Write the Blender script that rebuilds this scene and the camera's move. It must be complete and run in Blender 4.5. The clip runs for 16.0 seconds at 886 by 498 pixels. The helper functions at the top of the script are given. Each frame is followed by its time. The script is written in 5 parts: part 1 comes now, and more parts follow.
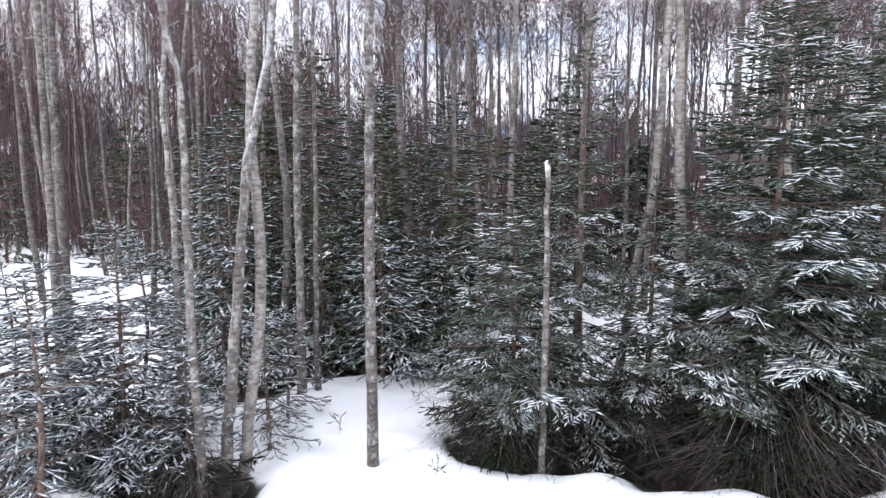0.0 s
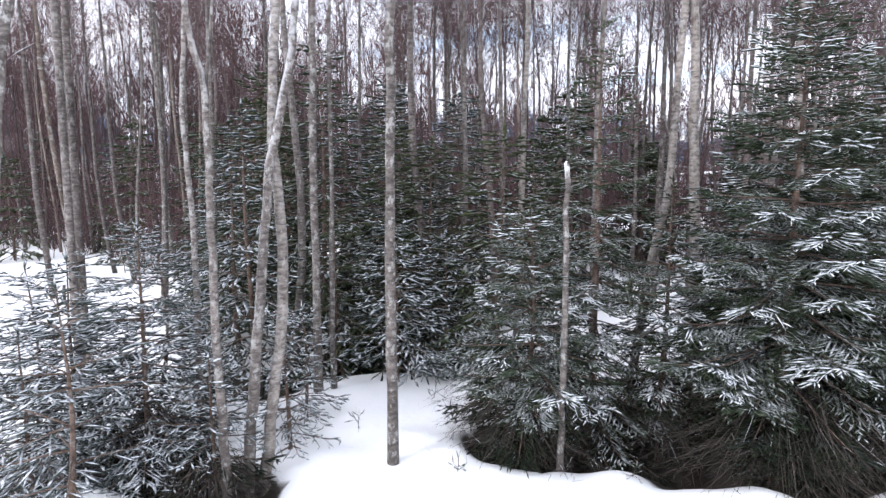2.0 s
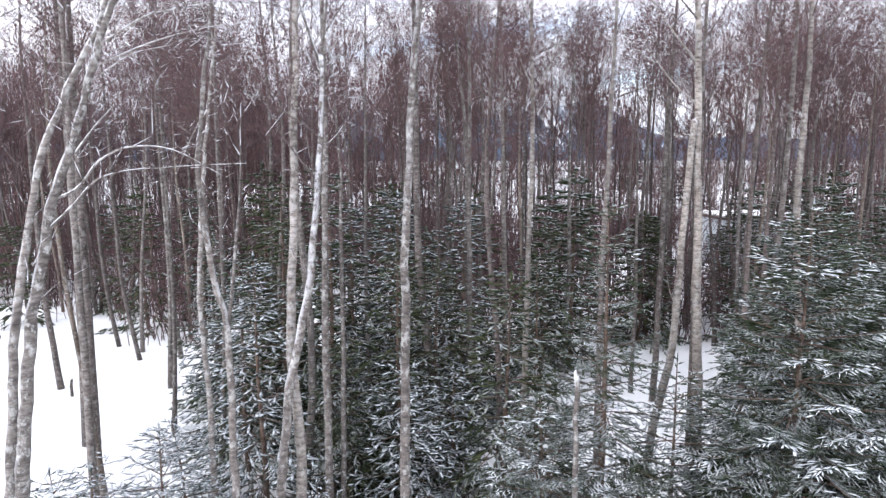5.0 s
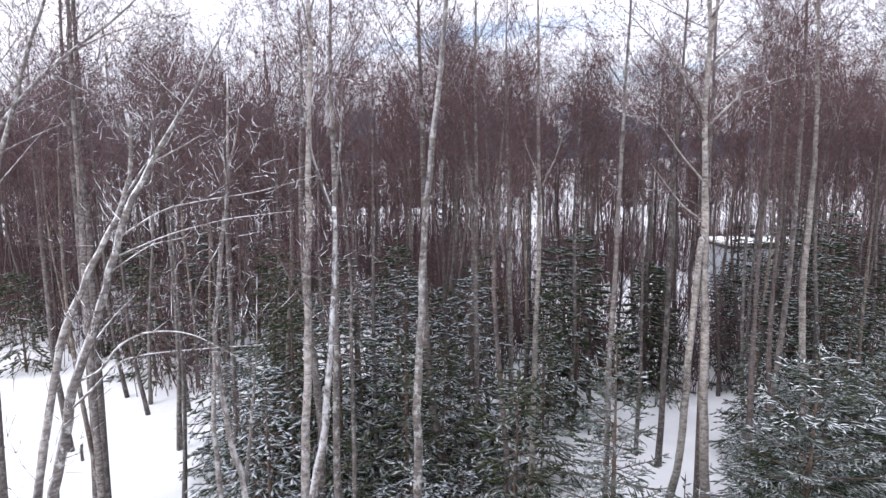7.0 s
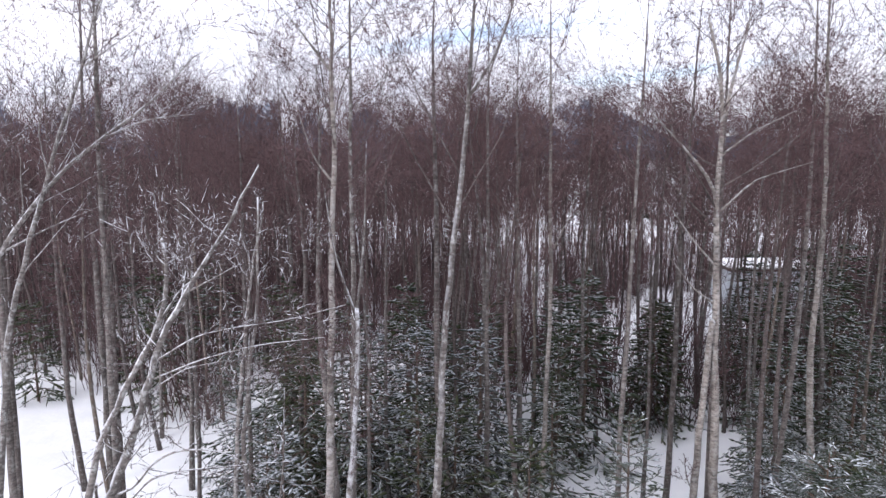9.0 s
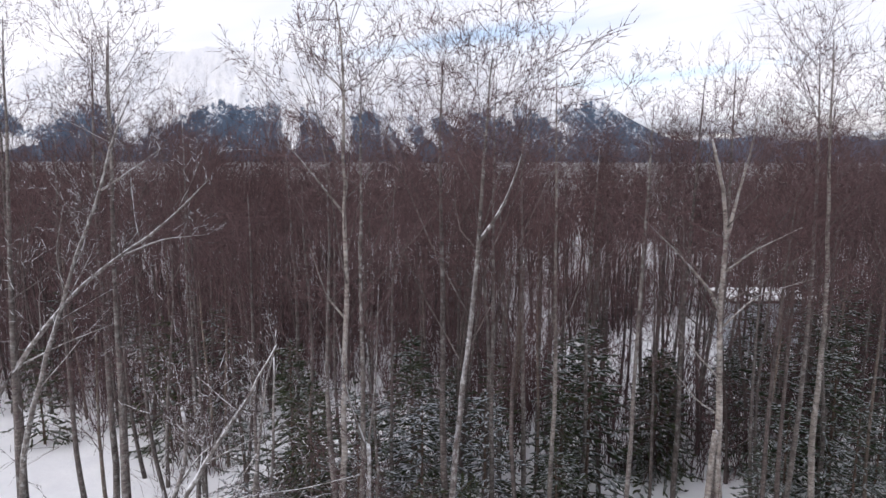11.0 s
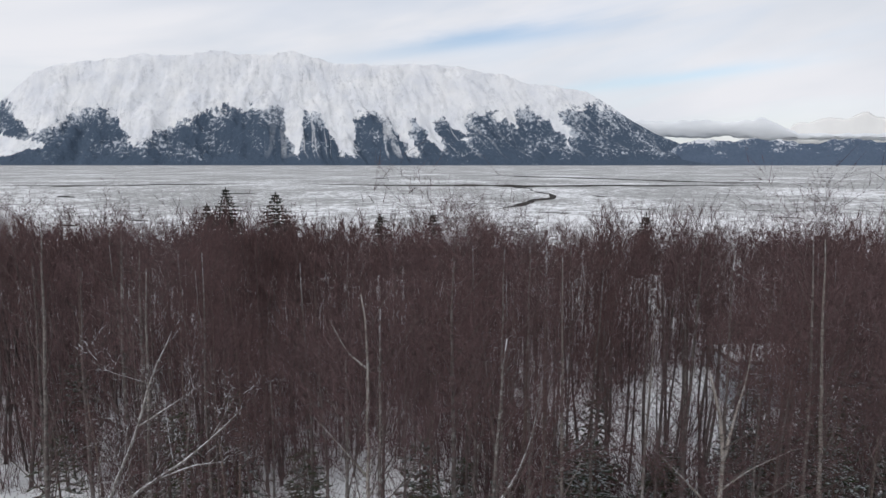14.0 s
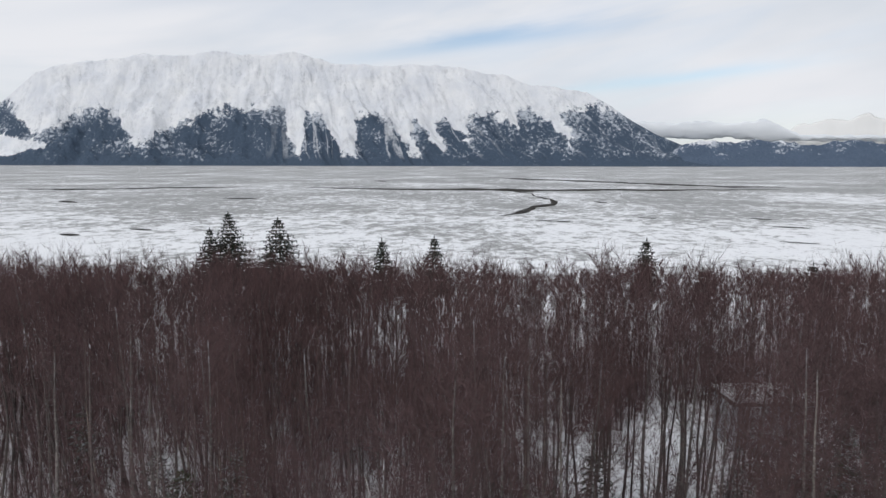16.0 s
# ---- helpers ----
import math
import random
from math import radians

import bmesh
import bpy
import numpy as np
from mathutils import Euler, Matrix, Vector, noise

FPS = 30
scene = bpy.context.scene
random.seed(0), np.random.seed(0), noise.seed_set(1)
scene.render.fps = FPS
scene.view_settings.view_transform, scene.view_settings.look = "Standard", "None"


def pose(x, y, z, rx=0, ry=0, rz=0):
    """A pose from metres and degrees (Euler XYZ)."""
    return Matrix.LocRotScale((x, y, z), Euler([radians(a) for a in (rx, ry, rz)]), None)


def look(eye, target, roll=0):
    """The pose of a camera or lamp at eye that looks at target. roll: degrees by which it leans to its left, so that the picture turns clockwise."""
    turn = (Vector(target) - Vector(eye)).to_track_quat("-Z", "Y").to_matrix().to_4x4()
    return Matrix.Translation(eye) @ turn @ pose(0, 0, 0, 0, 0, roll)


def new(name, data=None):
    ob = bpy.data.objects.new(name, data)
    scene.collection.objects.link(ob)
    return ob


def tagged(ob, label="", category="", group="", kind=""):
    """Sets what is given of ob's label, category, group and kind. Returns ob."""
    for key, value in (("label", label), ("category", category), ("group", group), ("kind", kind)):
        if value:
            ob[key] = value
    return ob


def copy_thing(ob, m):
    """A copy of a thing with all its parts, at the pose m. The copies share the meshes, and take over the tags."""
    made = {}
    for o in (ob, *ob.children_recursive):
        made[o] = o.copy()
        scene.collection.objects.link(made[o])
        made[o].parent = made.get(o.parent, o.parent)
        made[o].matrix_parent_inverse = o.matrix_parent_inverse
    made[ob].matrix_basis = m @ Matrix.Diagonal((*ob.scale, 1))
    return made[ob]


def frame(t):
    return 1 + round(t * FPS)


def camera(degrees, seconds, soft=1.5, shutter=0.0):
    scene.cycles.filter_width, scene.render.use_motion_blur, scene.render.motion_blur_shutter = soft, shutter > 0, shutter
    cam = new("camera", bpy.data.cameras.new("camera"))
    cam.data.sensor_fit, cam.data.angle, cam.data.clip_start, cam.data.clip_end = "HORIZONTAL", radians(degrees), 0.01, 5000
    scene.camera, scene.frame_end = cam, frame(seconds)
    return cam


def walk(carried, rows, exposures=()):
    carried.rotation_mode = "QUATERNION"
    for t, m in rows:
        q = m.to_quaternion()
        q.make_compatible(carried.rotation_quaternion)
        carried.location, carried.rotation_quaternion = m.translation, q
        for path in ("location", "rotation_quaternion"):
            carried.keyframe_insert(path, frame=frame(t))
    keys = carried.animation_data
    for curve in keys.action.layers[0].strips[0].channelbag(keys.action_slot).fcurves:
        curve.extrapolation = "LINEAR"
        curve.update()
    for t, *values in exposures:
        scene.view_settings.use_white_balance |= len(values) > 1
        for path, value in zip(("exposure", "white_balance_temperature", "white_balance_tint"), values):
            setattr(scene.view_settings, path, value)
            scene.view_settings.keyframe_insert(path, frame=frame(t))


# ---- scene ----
# ---- camera ----
EXPOSURES = [  # seconds, stops, white balance
    (0.0, 1.32, 5950, 15), (2.0, 1.30, 5950, 15), (4.2, 1.46, 5980, 14), (6.3, 1.14, 6000, 16), (9.2, 0.72, 6000, 18), (11.3, 0.18, 6200, 17), (12.5, -0.04, 6200, 15), (14.0, -0.17, 6200, 12), (16.0, -0.20, 6200, 11),
]
cam = camera(70.6, 16.0, 1.5)
PATH = [  # seconds, x, y, z, tilt, roll, yaw
    (0, 0.000, -0.002, 4.201, 82.56, -0.09, -0.00),
    (0.5, -0.083, -0.048, 4.210, 82.49, -0.05, 0.00),
    (1, -0.150, -0.067, 4.225, 82.38, -0.01, 0.01),
    (1.5, -0.208, -0.065, 4.244, 82.24, 0.02, 0.02),
    (2, -0.275, -0.055, 4.289, 82.08, 0.04, 0.01),
    (2.5, -0.320, -0.051, 4.582, 81.97, 0.08, -0.05),
    (3, -0.369, -0.054, 5.073, 81.94, 0.12, -0.19),
    (3.5, -0.425, -0.048, 5.608, 81.93, 0.14, -0.34),
    (4, -0.477, -0.034, 6.162, 81.94, 0.10, -0.47),
    (4.2, -0.508, -0.028, 6.385, 81.95, 0.07, -0.51),
    (6.3, -0.550, 0.283, 8.614, 81.67, 0.30, -0.34),
    (6.5, -0.564, 0.279, 8.818, 81.68, 0.32, -0.34),
    (7, -0.657, 0.257, 9.326, 81.70, 0.33, -0.32),
    (7.5, -0.750, 0.236, 9.785, 81.73, 0.30, -0.27),
    (8, -0.819, 0.230, 10.191, 81.74, 0.24, -0.21),
    (8.5, -0.867, 0.229, 10.498, 81.75, 0.16, -0.14),
    (9, -0.897, 0.218, 10.772, 81.74, 0.09, -0.05),
    (9.2, -0.901, 0.212, 10.888, 81.73, 0.07, -0.00),
    (11.3, -1.056, 0.295, 13.137, 81.92, -0.09, 0.07),
    (11.5, -1.073, 0.292, 13.391, 81.94, -0.09, 0.10),
    (12, -1.109, 0.274, 14.033, 81.97, -0.08, 0.18),
    (12.5, -1.155, 0.235, 14.710, 82.00, -0.05, 0.24),
    (13, -1.188, 0.180, 15.410, 82.04, -0.01, 0.28),
    (13.5, -1.220, 0.135, 16.124, 82.07, 0.00, 0.31),
    (14, -1.234, 0.112, 16.859, 82.10, -0.01, 0.34),
    (14.5, -1.241, 0.110, 17.587, 82.12, -0.06, 0.37),
    (15, -1.247, 0.124, 18.328, 82.13, -0.09, 0.40),
    (15.5, -1.252, 0.137, 19.068, 82.13, -0.11, 0.43),
    (16, -1.253, 0.139, 19.770, 82.12, -0.11, 0.46),
]
walk(cam, [(t, pose(x, y, z, tilt, roll, yaw)) for t, x, y, z, tilt, roll, yaw in PATH], EXPOSURES)


# ---- world and light ----
world = bpy.data.worlds.new("winter_sky")
scene.world = world
world.use_nodes = True
SUN_EL, SUN_AZ = 30.0, -128.0          # elevation; azimuth from +y towards +x


def calc(nt, op, a, b=0.0, clamp=False):
    m = nt.nodes.new("ShaderNodeMath")
    m.operation, m.use_clamp = op, clamp
    for sock, v in zip(m.inputs, (a, b)):
        if isinstance(v, (int, float)):
            sock.default_value = v
        else:
            nt.links.new(v, sock)
    return m.outputs[0]


def build_world():
    nt = world.node_tree
    nt.nodes.clear()
    N, L = nt.nodes.new, nt.links.new
    out, mix = N("ShaderNodeOutputWorld"), N("ShaderNodeMixShader")
    blue, cloud = N("ShaderNodeBackground"), N("ShaderNodeBackground")
    sky = N("ShaderNodeTexSky")
    sky.sky_type, sky.sun_disc = "NISHITA", False
    sky.sun_elevation, sky.sun_rotation = radians(SUN_EL), radians(SUN_AZ)
    blue.inputs[1].default_value = 0.15
    cloud.inputs[1].default_value = 0.97
    co, sep = N("ShaderNodeTexCoord"), N("ShaderNodeSeparateXYZ")
    L(co.outputs["Generated"], sep.inputs[0])
    # long soft sheets of cloud, rising gently towards +x
    slope, rise = N("ShaderNodeMath"), N("ShaderNodeMath")
    slope.operation, slope.inputs[1].default_value = "MULTIPLY", -0.17
    rise.operation = "ADD"
    L(sep.outputs[0], slope.inputs[0]); L(slope.outputs[0], rise.inputs[0]); L(sep.outputs[2], rise.inputs[1])
    flat = N("ShaderNodeCombineXYZ")
    L(sep.outputs[0], flat.inputs[0]); L(sep.outputs[1], flat.inputs[1]); L(rise.outputs[0], flat.inputs[2])
    turn = N("ShaderNodeMapping")
    turn.inputs["Scale"].default_value = (1.5, 1.5, 9.0)
    turn.inputs["Location"].default_value = (2.3, 0.4, 1.1)
    L(flat.outputs[0], turn.inputs[0])
    n1 = N("ShaderNodeTexNoise")
    n1.inputs["Scale"].default_value, n1.inputs["Detail"].default_value = 1.0, 5.0
    n1.inputs["Roughness"].default_value, n1.inputs["Distortion"].default_value = 0.55, 0.5
    L(turn.outputs[0], n1.inputs["Vector"])
    ramp = N("ShaderNodeValToRGB")
    ramp.color_ramp.elements[0].position, ramp.color_ramp.elements[1].position = 0.32, 0.48
    ramp.color_ramp.elements[0].color = (0.74, 0.74, 0.74, 1)
    L(n1.outputs[0], ramp.inputs[0])
    cover = ramp.outputs[0]
    east, up = calc(nt, "DIVIDE", sep.outputs[0], sep.outputs[1]), calc(nt, "DIVIDE", sep.outputs[2], sep.outputs[1])
    ahead = calc(nt, "GREATER_THAN", sep.outputs[1], 0.05)
    wave = calc(nt, "MULTIPLY", calc(nt, "SUBTRACT", n1.outputs[0], 0.5), 0.05)
    for u0, h0, rise_by, half_u, half_h, deep in ((0.03, 0.180, 0.11, 0.22, 0.014, 0.62), (0.36, 0.128, 0.13, 0.19, 0.010, 0.55), (-0.05, 0.29, 0.11, 0.5, 0.02, 0.3)):
        du = calc(nt, "SUBTRACT", east, u0)
        dh = calc(nt, "ADD", calc(nt, "SUBTRACT", calc(nt, "SUBTRACT", up, h0), calc(nt, "MULTIPLY", du, rise_by)), wave)
        far_u, far_h = calc(nt, "POWER", calc(nt, "DIVIDE", du, half_u), 2.0), calc(nt, "POWER", calc(nt, "DIVIDE", dh, half_h), 2.0)
        gap = calc(nt, "MULTIPLY", calc(nt, "EXPONENT", calc(nt, "MULTIPLY", calc(nt, "ADD", far_u, far_h), -1.0)), ahead)
        cover = calc(nt, "SUBTRACT", cover, calc(nt, "MULTIPLY", gap, deep), True)
    # soft grey undersides of the cloud sheet
    turn2 = N("ShaderNodeMapping")
    turn2.inputs["Scale"].default_value = (2.0, 2.0, 7.0)
    L(flat.outputs[0], turn2.inputs[0])
    n2 = N("ShaderNodeTexNoise")
    n2.inputs["Scale"].default_value, n2.inputs["Detail"].default_value = 1.3, 4.0
    L(turn2.outputs[0], n2.inputs["Vector"])
    tone = N("ShaderNodeValToRGB")
    tone.color_ramp.elements[0].position, tone.color_ramp.elements[1].position = 0.3, 0.62
    tone.color_ramp.elements[0].color = (0.80, 0.83, 0.86, 1)
    tone.color_ramp.elements[1].color = (0.98, 0.97, 0.965, 1)
    L(n2.outputs[0], tone.inputs[0])
    L(tone.outputs[0], cloud.inputs[0])
    L(sky.outputs[0], blue.inputs[0])
    L(cover, mix.inputs[0]); L(blue.outputs[0], mix.inputs[1]); L(cloud.outputs[0], mix.inputs[2])
    L(mix.outputs[0], out.inputs[0])


build_world()
sun = new("sun", bpy.data.lights.new("sun", "SUN"))
sun.data.energy, sun.data.angle, sun.data.color = 1.0, radians(14), (1.0, 0.96, 0.90)
sun.matrix_world = look((100 * math.sin(radians(SUN_AZ)) * math.cos(radians(SUN_EL)), 100 * math.cos(radians(SUN_AZ)) * math.cos(radians(SUN_EL)), 100 * math.sin(radians(SUN_EL))), (0, 0, 0))


# ---- materials ----
def shader(name, rough=0.8):
    m = bpy.data.materials.new(name)
    m.use_nodes = True
    nt = m.node_tree
    bsdf = nt.nodes["Principled BSDF"]
    bsdf.inputs["Roughness"].default_value = rough
    return m, nt, bsdf


def noise_tex(nt, scale, detail=4.0, rough=0.55, stretch=None, coords="Object", distortion=0.0):
    co = nt.nodes.new("ShaderNodeTexCoord")
    src = co.outputs[coords]
    if stretch:
        mp = nt.nodes.new("ShaderNodeMapping")
        mp.inputs["Scale"].default_value = stretch
        nt.links.new(src, mp.inputs[0])
        src = mp.outputs[0]
    n = nt.nodes.new("ShaderNodeTexNoise")
    n.inputs["Scale"].default_value, n.inputs["Detail"].default_value, n.inputs["Roughness"].default_value = scale, detail, rough
    n.inputs["Distortion"].default_value = distortion
    nt.links.new(src, n.inputs["Vector"])
    return n.outputs[0]


def ramp_of(nt, value, stops):
    r = nt.nodes.new("ShaderNodeValToRGB")
    els = r.color_ramp.elements
    while len(els) < len(stops):
        els.new(0.5)
    for e, (p, c) in zip(els, stops):
        e.position = p
        e.color = (*c, 1) if not isinstance(c, (int, float)) else (c, c, c, 1)
    nt.links.new(value, r.inputs[0])
    return r.outputs[0]


def blend(nt, fac, a, b, mode="MIX"):
    m = nt.nodes.new("ShaderNodeMix")
    m.data_type, m.blend_type = "RGBA", mode
    for sock, v in ((m.inputs[0], fac), (m.inputs[6], a), (m.inputs[7], b)):
        if isinstance(v, (int, float)):
            sock.default_value = v
        elif isinstance(v, tuple):
            sock.default_value = (*v, 1)
        else:
            nt.links.new(v, sock)
    return m.outputs[2]


def bumped(nt, bsdf, height, strength, distance=0.02):
    b = nt.nodes.new("ShaderNodeBump")
    b.inputs["Strength"].default_value, b.inputs["Distance"].default_value = strength, distance
    nt.links.new(height, b.inputs["Height"])
    nt.links.new(b.outputs[0], bsdf.inputs["Normal"])


def facing_up(nt):
    g = nt.nodes.new("ShaderNodeNewGeometry")
    s = nt.nodes.new("ShaderNodeSeparateXYZ")
    nt.links.new(g.outputs["Normal"], s.inputs[0])
    return s.outputs[2]


def per_object(nt):
    return nt.nodes.new("ShaderNodeObjectInfo").outputs["Random"]


def per_piece(nt):
    return nt.nodes.new("ShaderNodeNewGeometry").outputs["Random Per Island"]


def bark_material(name, dark, mid, pale, lichen, snow=0.0, mixed=False):
    """Grey bark with cross bands, pale lichen flecks and a thin dusting of snow where snow > 0."""
    m, nt, bsdf = shader(name, 0.85)
    bands = noise_tex(nt, 7.0, 5, 0.65, (1.2, 1.2, 3.2))
    broad = noise_tex(nt, 1.3, 3, 0.5)
    col = ramp_of(nt, bands, [(0.30, dark), (0.46, mid), (0.66, pale)])
    tint = ramp_of(nt, broad, [(0.35, (0.62, 0.60, 0.58)), (0.65, (1.1, 1.08, 1.05))])
    col = blend(nt, 1.0, col, tint, "MULTIPLY")
    var = ramp_of(nt, per_piece(nt), [(0.0, (0.45, 0.42, 0.42)), (0.6, (0.9, 0.86, 0.85)), (1.0, (2.0, 1.9, 1.85))]) if mixed else ramp_of(nt, per_object(nt), [(0.0, (0.72, 0.70, 0.68)), (1.0, (1.12, 1.1, 1.08))])
    col = blend(nt, 1.0, col, var, "MULTIPLY")
    spots = noise_tex(nt, 11.0, 6, 0.72, (1.0, 1.0, 0.7))
    col = blend(nt, ramp_of(nt, spots, [(0.52, 0.0), (0.60, 0.8 * lichen)]), col, (0.36, 0.36, 0.345))
    marks = noise_tex(nt, 5.5, 4, 0.6, (1.0, 1.0, 5.0))
    col = blend(nt, ramp_of(nt, marks, [(0.60, 0.0), (0.68, 0.75)]), col, tuple(0.8 * v for v in dark))
    if snow:
        fac = calc(nt, "MULTIPLY", ramp_of(nt, noise_tex(nt, 9.0, 3), [(0.56 - 0.2 * snow, 0.0), (0.66 - 0.2 * snow, 1.0)]), ramp_of(nt, facing_up(nt), [(0.05, 0.0), (0.40, snow)]))
        col = blend(nt, fac, col, (0.84, 0.86, 0.90))
    nt.links.new(col, bsdf.inputs["Base Color"])
    bumped(nt, bsdf, bands, 0.6, 0.012)
    return m


def twig_material(name, low, high, snow=0.0):
    m, nt, bsdf = shader(name, 0.85)
    bsdf.inputs["Specular IOR Level"].default_value = 0.2
    col = ramp_of(nt, per_piece(nt), [(0.0, low), (1.0, high)])
    var = ramp_of(nt, noise_tex(nt, 0.5, 3), [(0.3, (0.7, 0.7, 0.7)), (0.7, (1.2, 1.15, 1.15))])
    col = blend(nt, 1.0, col, var, "MULTIPLY")
    if snow:
        fac = calc(nt, "MULTIPLY", ramp_of(nt, per_piece(nt), [(1.0 - snow, 0.0), (1.0 - snow + 0.08, 1.0)]), ramp_of(nt, facing_up(nt), [(0.0, 0.0), (0.4, 0.9)]))
        col = blend(nt, fac, col, (0.84, 0.86, 0.90))
    nt.links.new(col, bsdf.inputs["Base Color"])
    return m


def needle_material(name, low, high, snow, cover=0.5):
    """Needle sprays; snow lies on what faces the sky, in clumps of its own."""
    m, nt, bsdf = shader(name, 0.9)
    bsdf.inputs["Specular IOR Level"].default_value = 0.12
    col = ramp_of(nt, per_piece(nt), [(0.0, low), (1.0, high)])
    var = ramp_of(nt, noise_tex(nt, 2.2, 3), [(0.3, (0.65, 0.68, 0.65)), (0.7, (1.25, 1.2, 1.1))])
    col = blend(nt, 1.0, col, var, "MULTIPLY")
    fine = noise_tex(nt, 70.0, 2, 0.7)
    col = blend(nt, ramp_of(nt, fine, [(0.4, 0.0), (0.65, 0.35)]), col, tuple(0.35 * v for v in low))
    clump = ramp_of(nt, noise_tex(nt, 1.7, 4, 0.6), [(cover - 0.10, 0.0), (cover + 0.08, 1.0)])
    crumbs = ramp_of(nt, noise_tex(nt, 14.0, 4, 0.65), [(0.36, 0.25), (0.56, 1.0)])
    fac = calc(nt, "MULTIPLY", calc(nt, "MULTIPLY", clump, crumbs), ramp_of(nt, facing_up(nt), [(-0.05, 0.0), (0.5, snow)]))
    col = blend(nt, fac, col, (0.82, 0.86, 0.92))
    nt.links.new(col, bsdf.inputs["Base Color"])
    bumped(nt, bsdf, fine, 0.7, 0.01)
    return m


BARK_GREY = bark_material("grey_birch_bark", (0.034, 0.028, 0.026), (0.098, 0.086, 0.081), (0.20, 0.185, 0.175), 0.75, 0.7)
BARK_PALE = bark_material("pale_birch_bark", (0.055, 0.046, 0.042), (0.190, 0.172, 0.160), (0.36, 0.337, 0.315), 0.6, 0.4)
BARK_SNOWY = bark_material("snow_crusted_birch_bark", (0.05, 0.042, 0.040), (0.15, 0.136, 0.130), (0.30, 0.285, 0.275), 1.0, 0.72)
BARK_TAN = bark_material("tan_aspen_bark", (0.06, 0.045, 0.036), (0.15, 0.12, 0.10), (0.24, 0.20, 0.17), 0.5)
BARK_DARK = bark_material("dark_alder_bark", (0.028, 0.022, 0.021), (0.075, 0.063, 0.060), (0.155, 0.135, 0.128), 0.4)
BARK_SPRUCE = bark_material("orange_brown_spruce_bark", (0.030, 0.020, 0.015), (0.088, 0.056, 0.040), (0.15, 0.105, 0.08), 0.3)
BARK_FAR = bark_material("mixed_far_bark", (0.027, 0.021, 0.020), (0.068, 0.055, 0.052), (0.14, 0.12, 0.114), 0.2, 0.0, True)
BARK_MID = bark_material("weathered_grey_bark", (0.036, 0.030, 0.029), (0.115, 0.101, 0.096), (0.225, 0.206, 0.196), 0.5, 0.3)
BARK_BROWN = bark_material("brown_alder_bark", (0.030, 0.023, 0.022), (0.085, 0.068, 0.065), (0.165, 0.138, 0.132), 0.25)
TWIGS = twig_material("purple_brown_twigs", (0.053, 0.0345, 0.0350), (0.146, 0.096, 0.097))
TWIGS_RED = twig_material("reddish_twigs", (0.055, 0.0340, 0.0335), (0.148, 0.094, 0.092))
TWIGS_SNOWY = twig_material("frosted_twigs", (0.055, 0.042, 0.041), (0.15, 0.122, 0.118), 0.22)
DEAD = twig_material("dead_brown_twigs", (0.032, 0.027, 0.023), (0.085, 0.074, 0.064), 0.08)
NEEDLES_SNOWY = needle_material("snow_dusted_needles", (0.020, 0.032, 0.018), (0.060, 0.076, 0.046), 0.55, 0.50)
NEEDLES_BLUE = needle_material("frosted_blue_green_needles", (0.030, 0.042, 0.038), (0.080, 0.100, 0.094), 0.75, 0.42)
NEEDLES_DARK = needle_material("dark_green_needles", (0.026, 0.040, 0.020), (0.072, 0.088, 0.052), 0.6, 0.49)
NEEDLES_SPIRE = needle_material("near_black_green_needles", (0.010, 0.016, 0.011), (0.028, 0.038, 0.026), 0.12, 0.6)
# for low boughs: little snow, and a darker green that stands in for shade
NEEDLES_SHADED = needle_material("shade_darkened_snowless_needles", (0.011, 0.016, 0.010), (0.032, 0.039, 0.026), 0.08, 0.60)
NEEDLES_BARE = needle_material("shaded_green_needles", (0.030, 0.042, 0.020), (0.082, 0.092, 0.050), 0.5, 0.54)


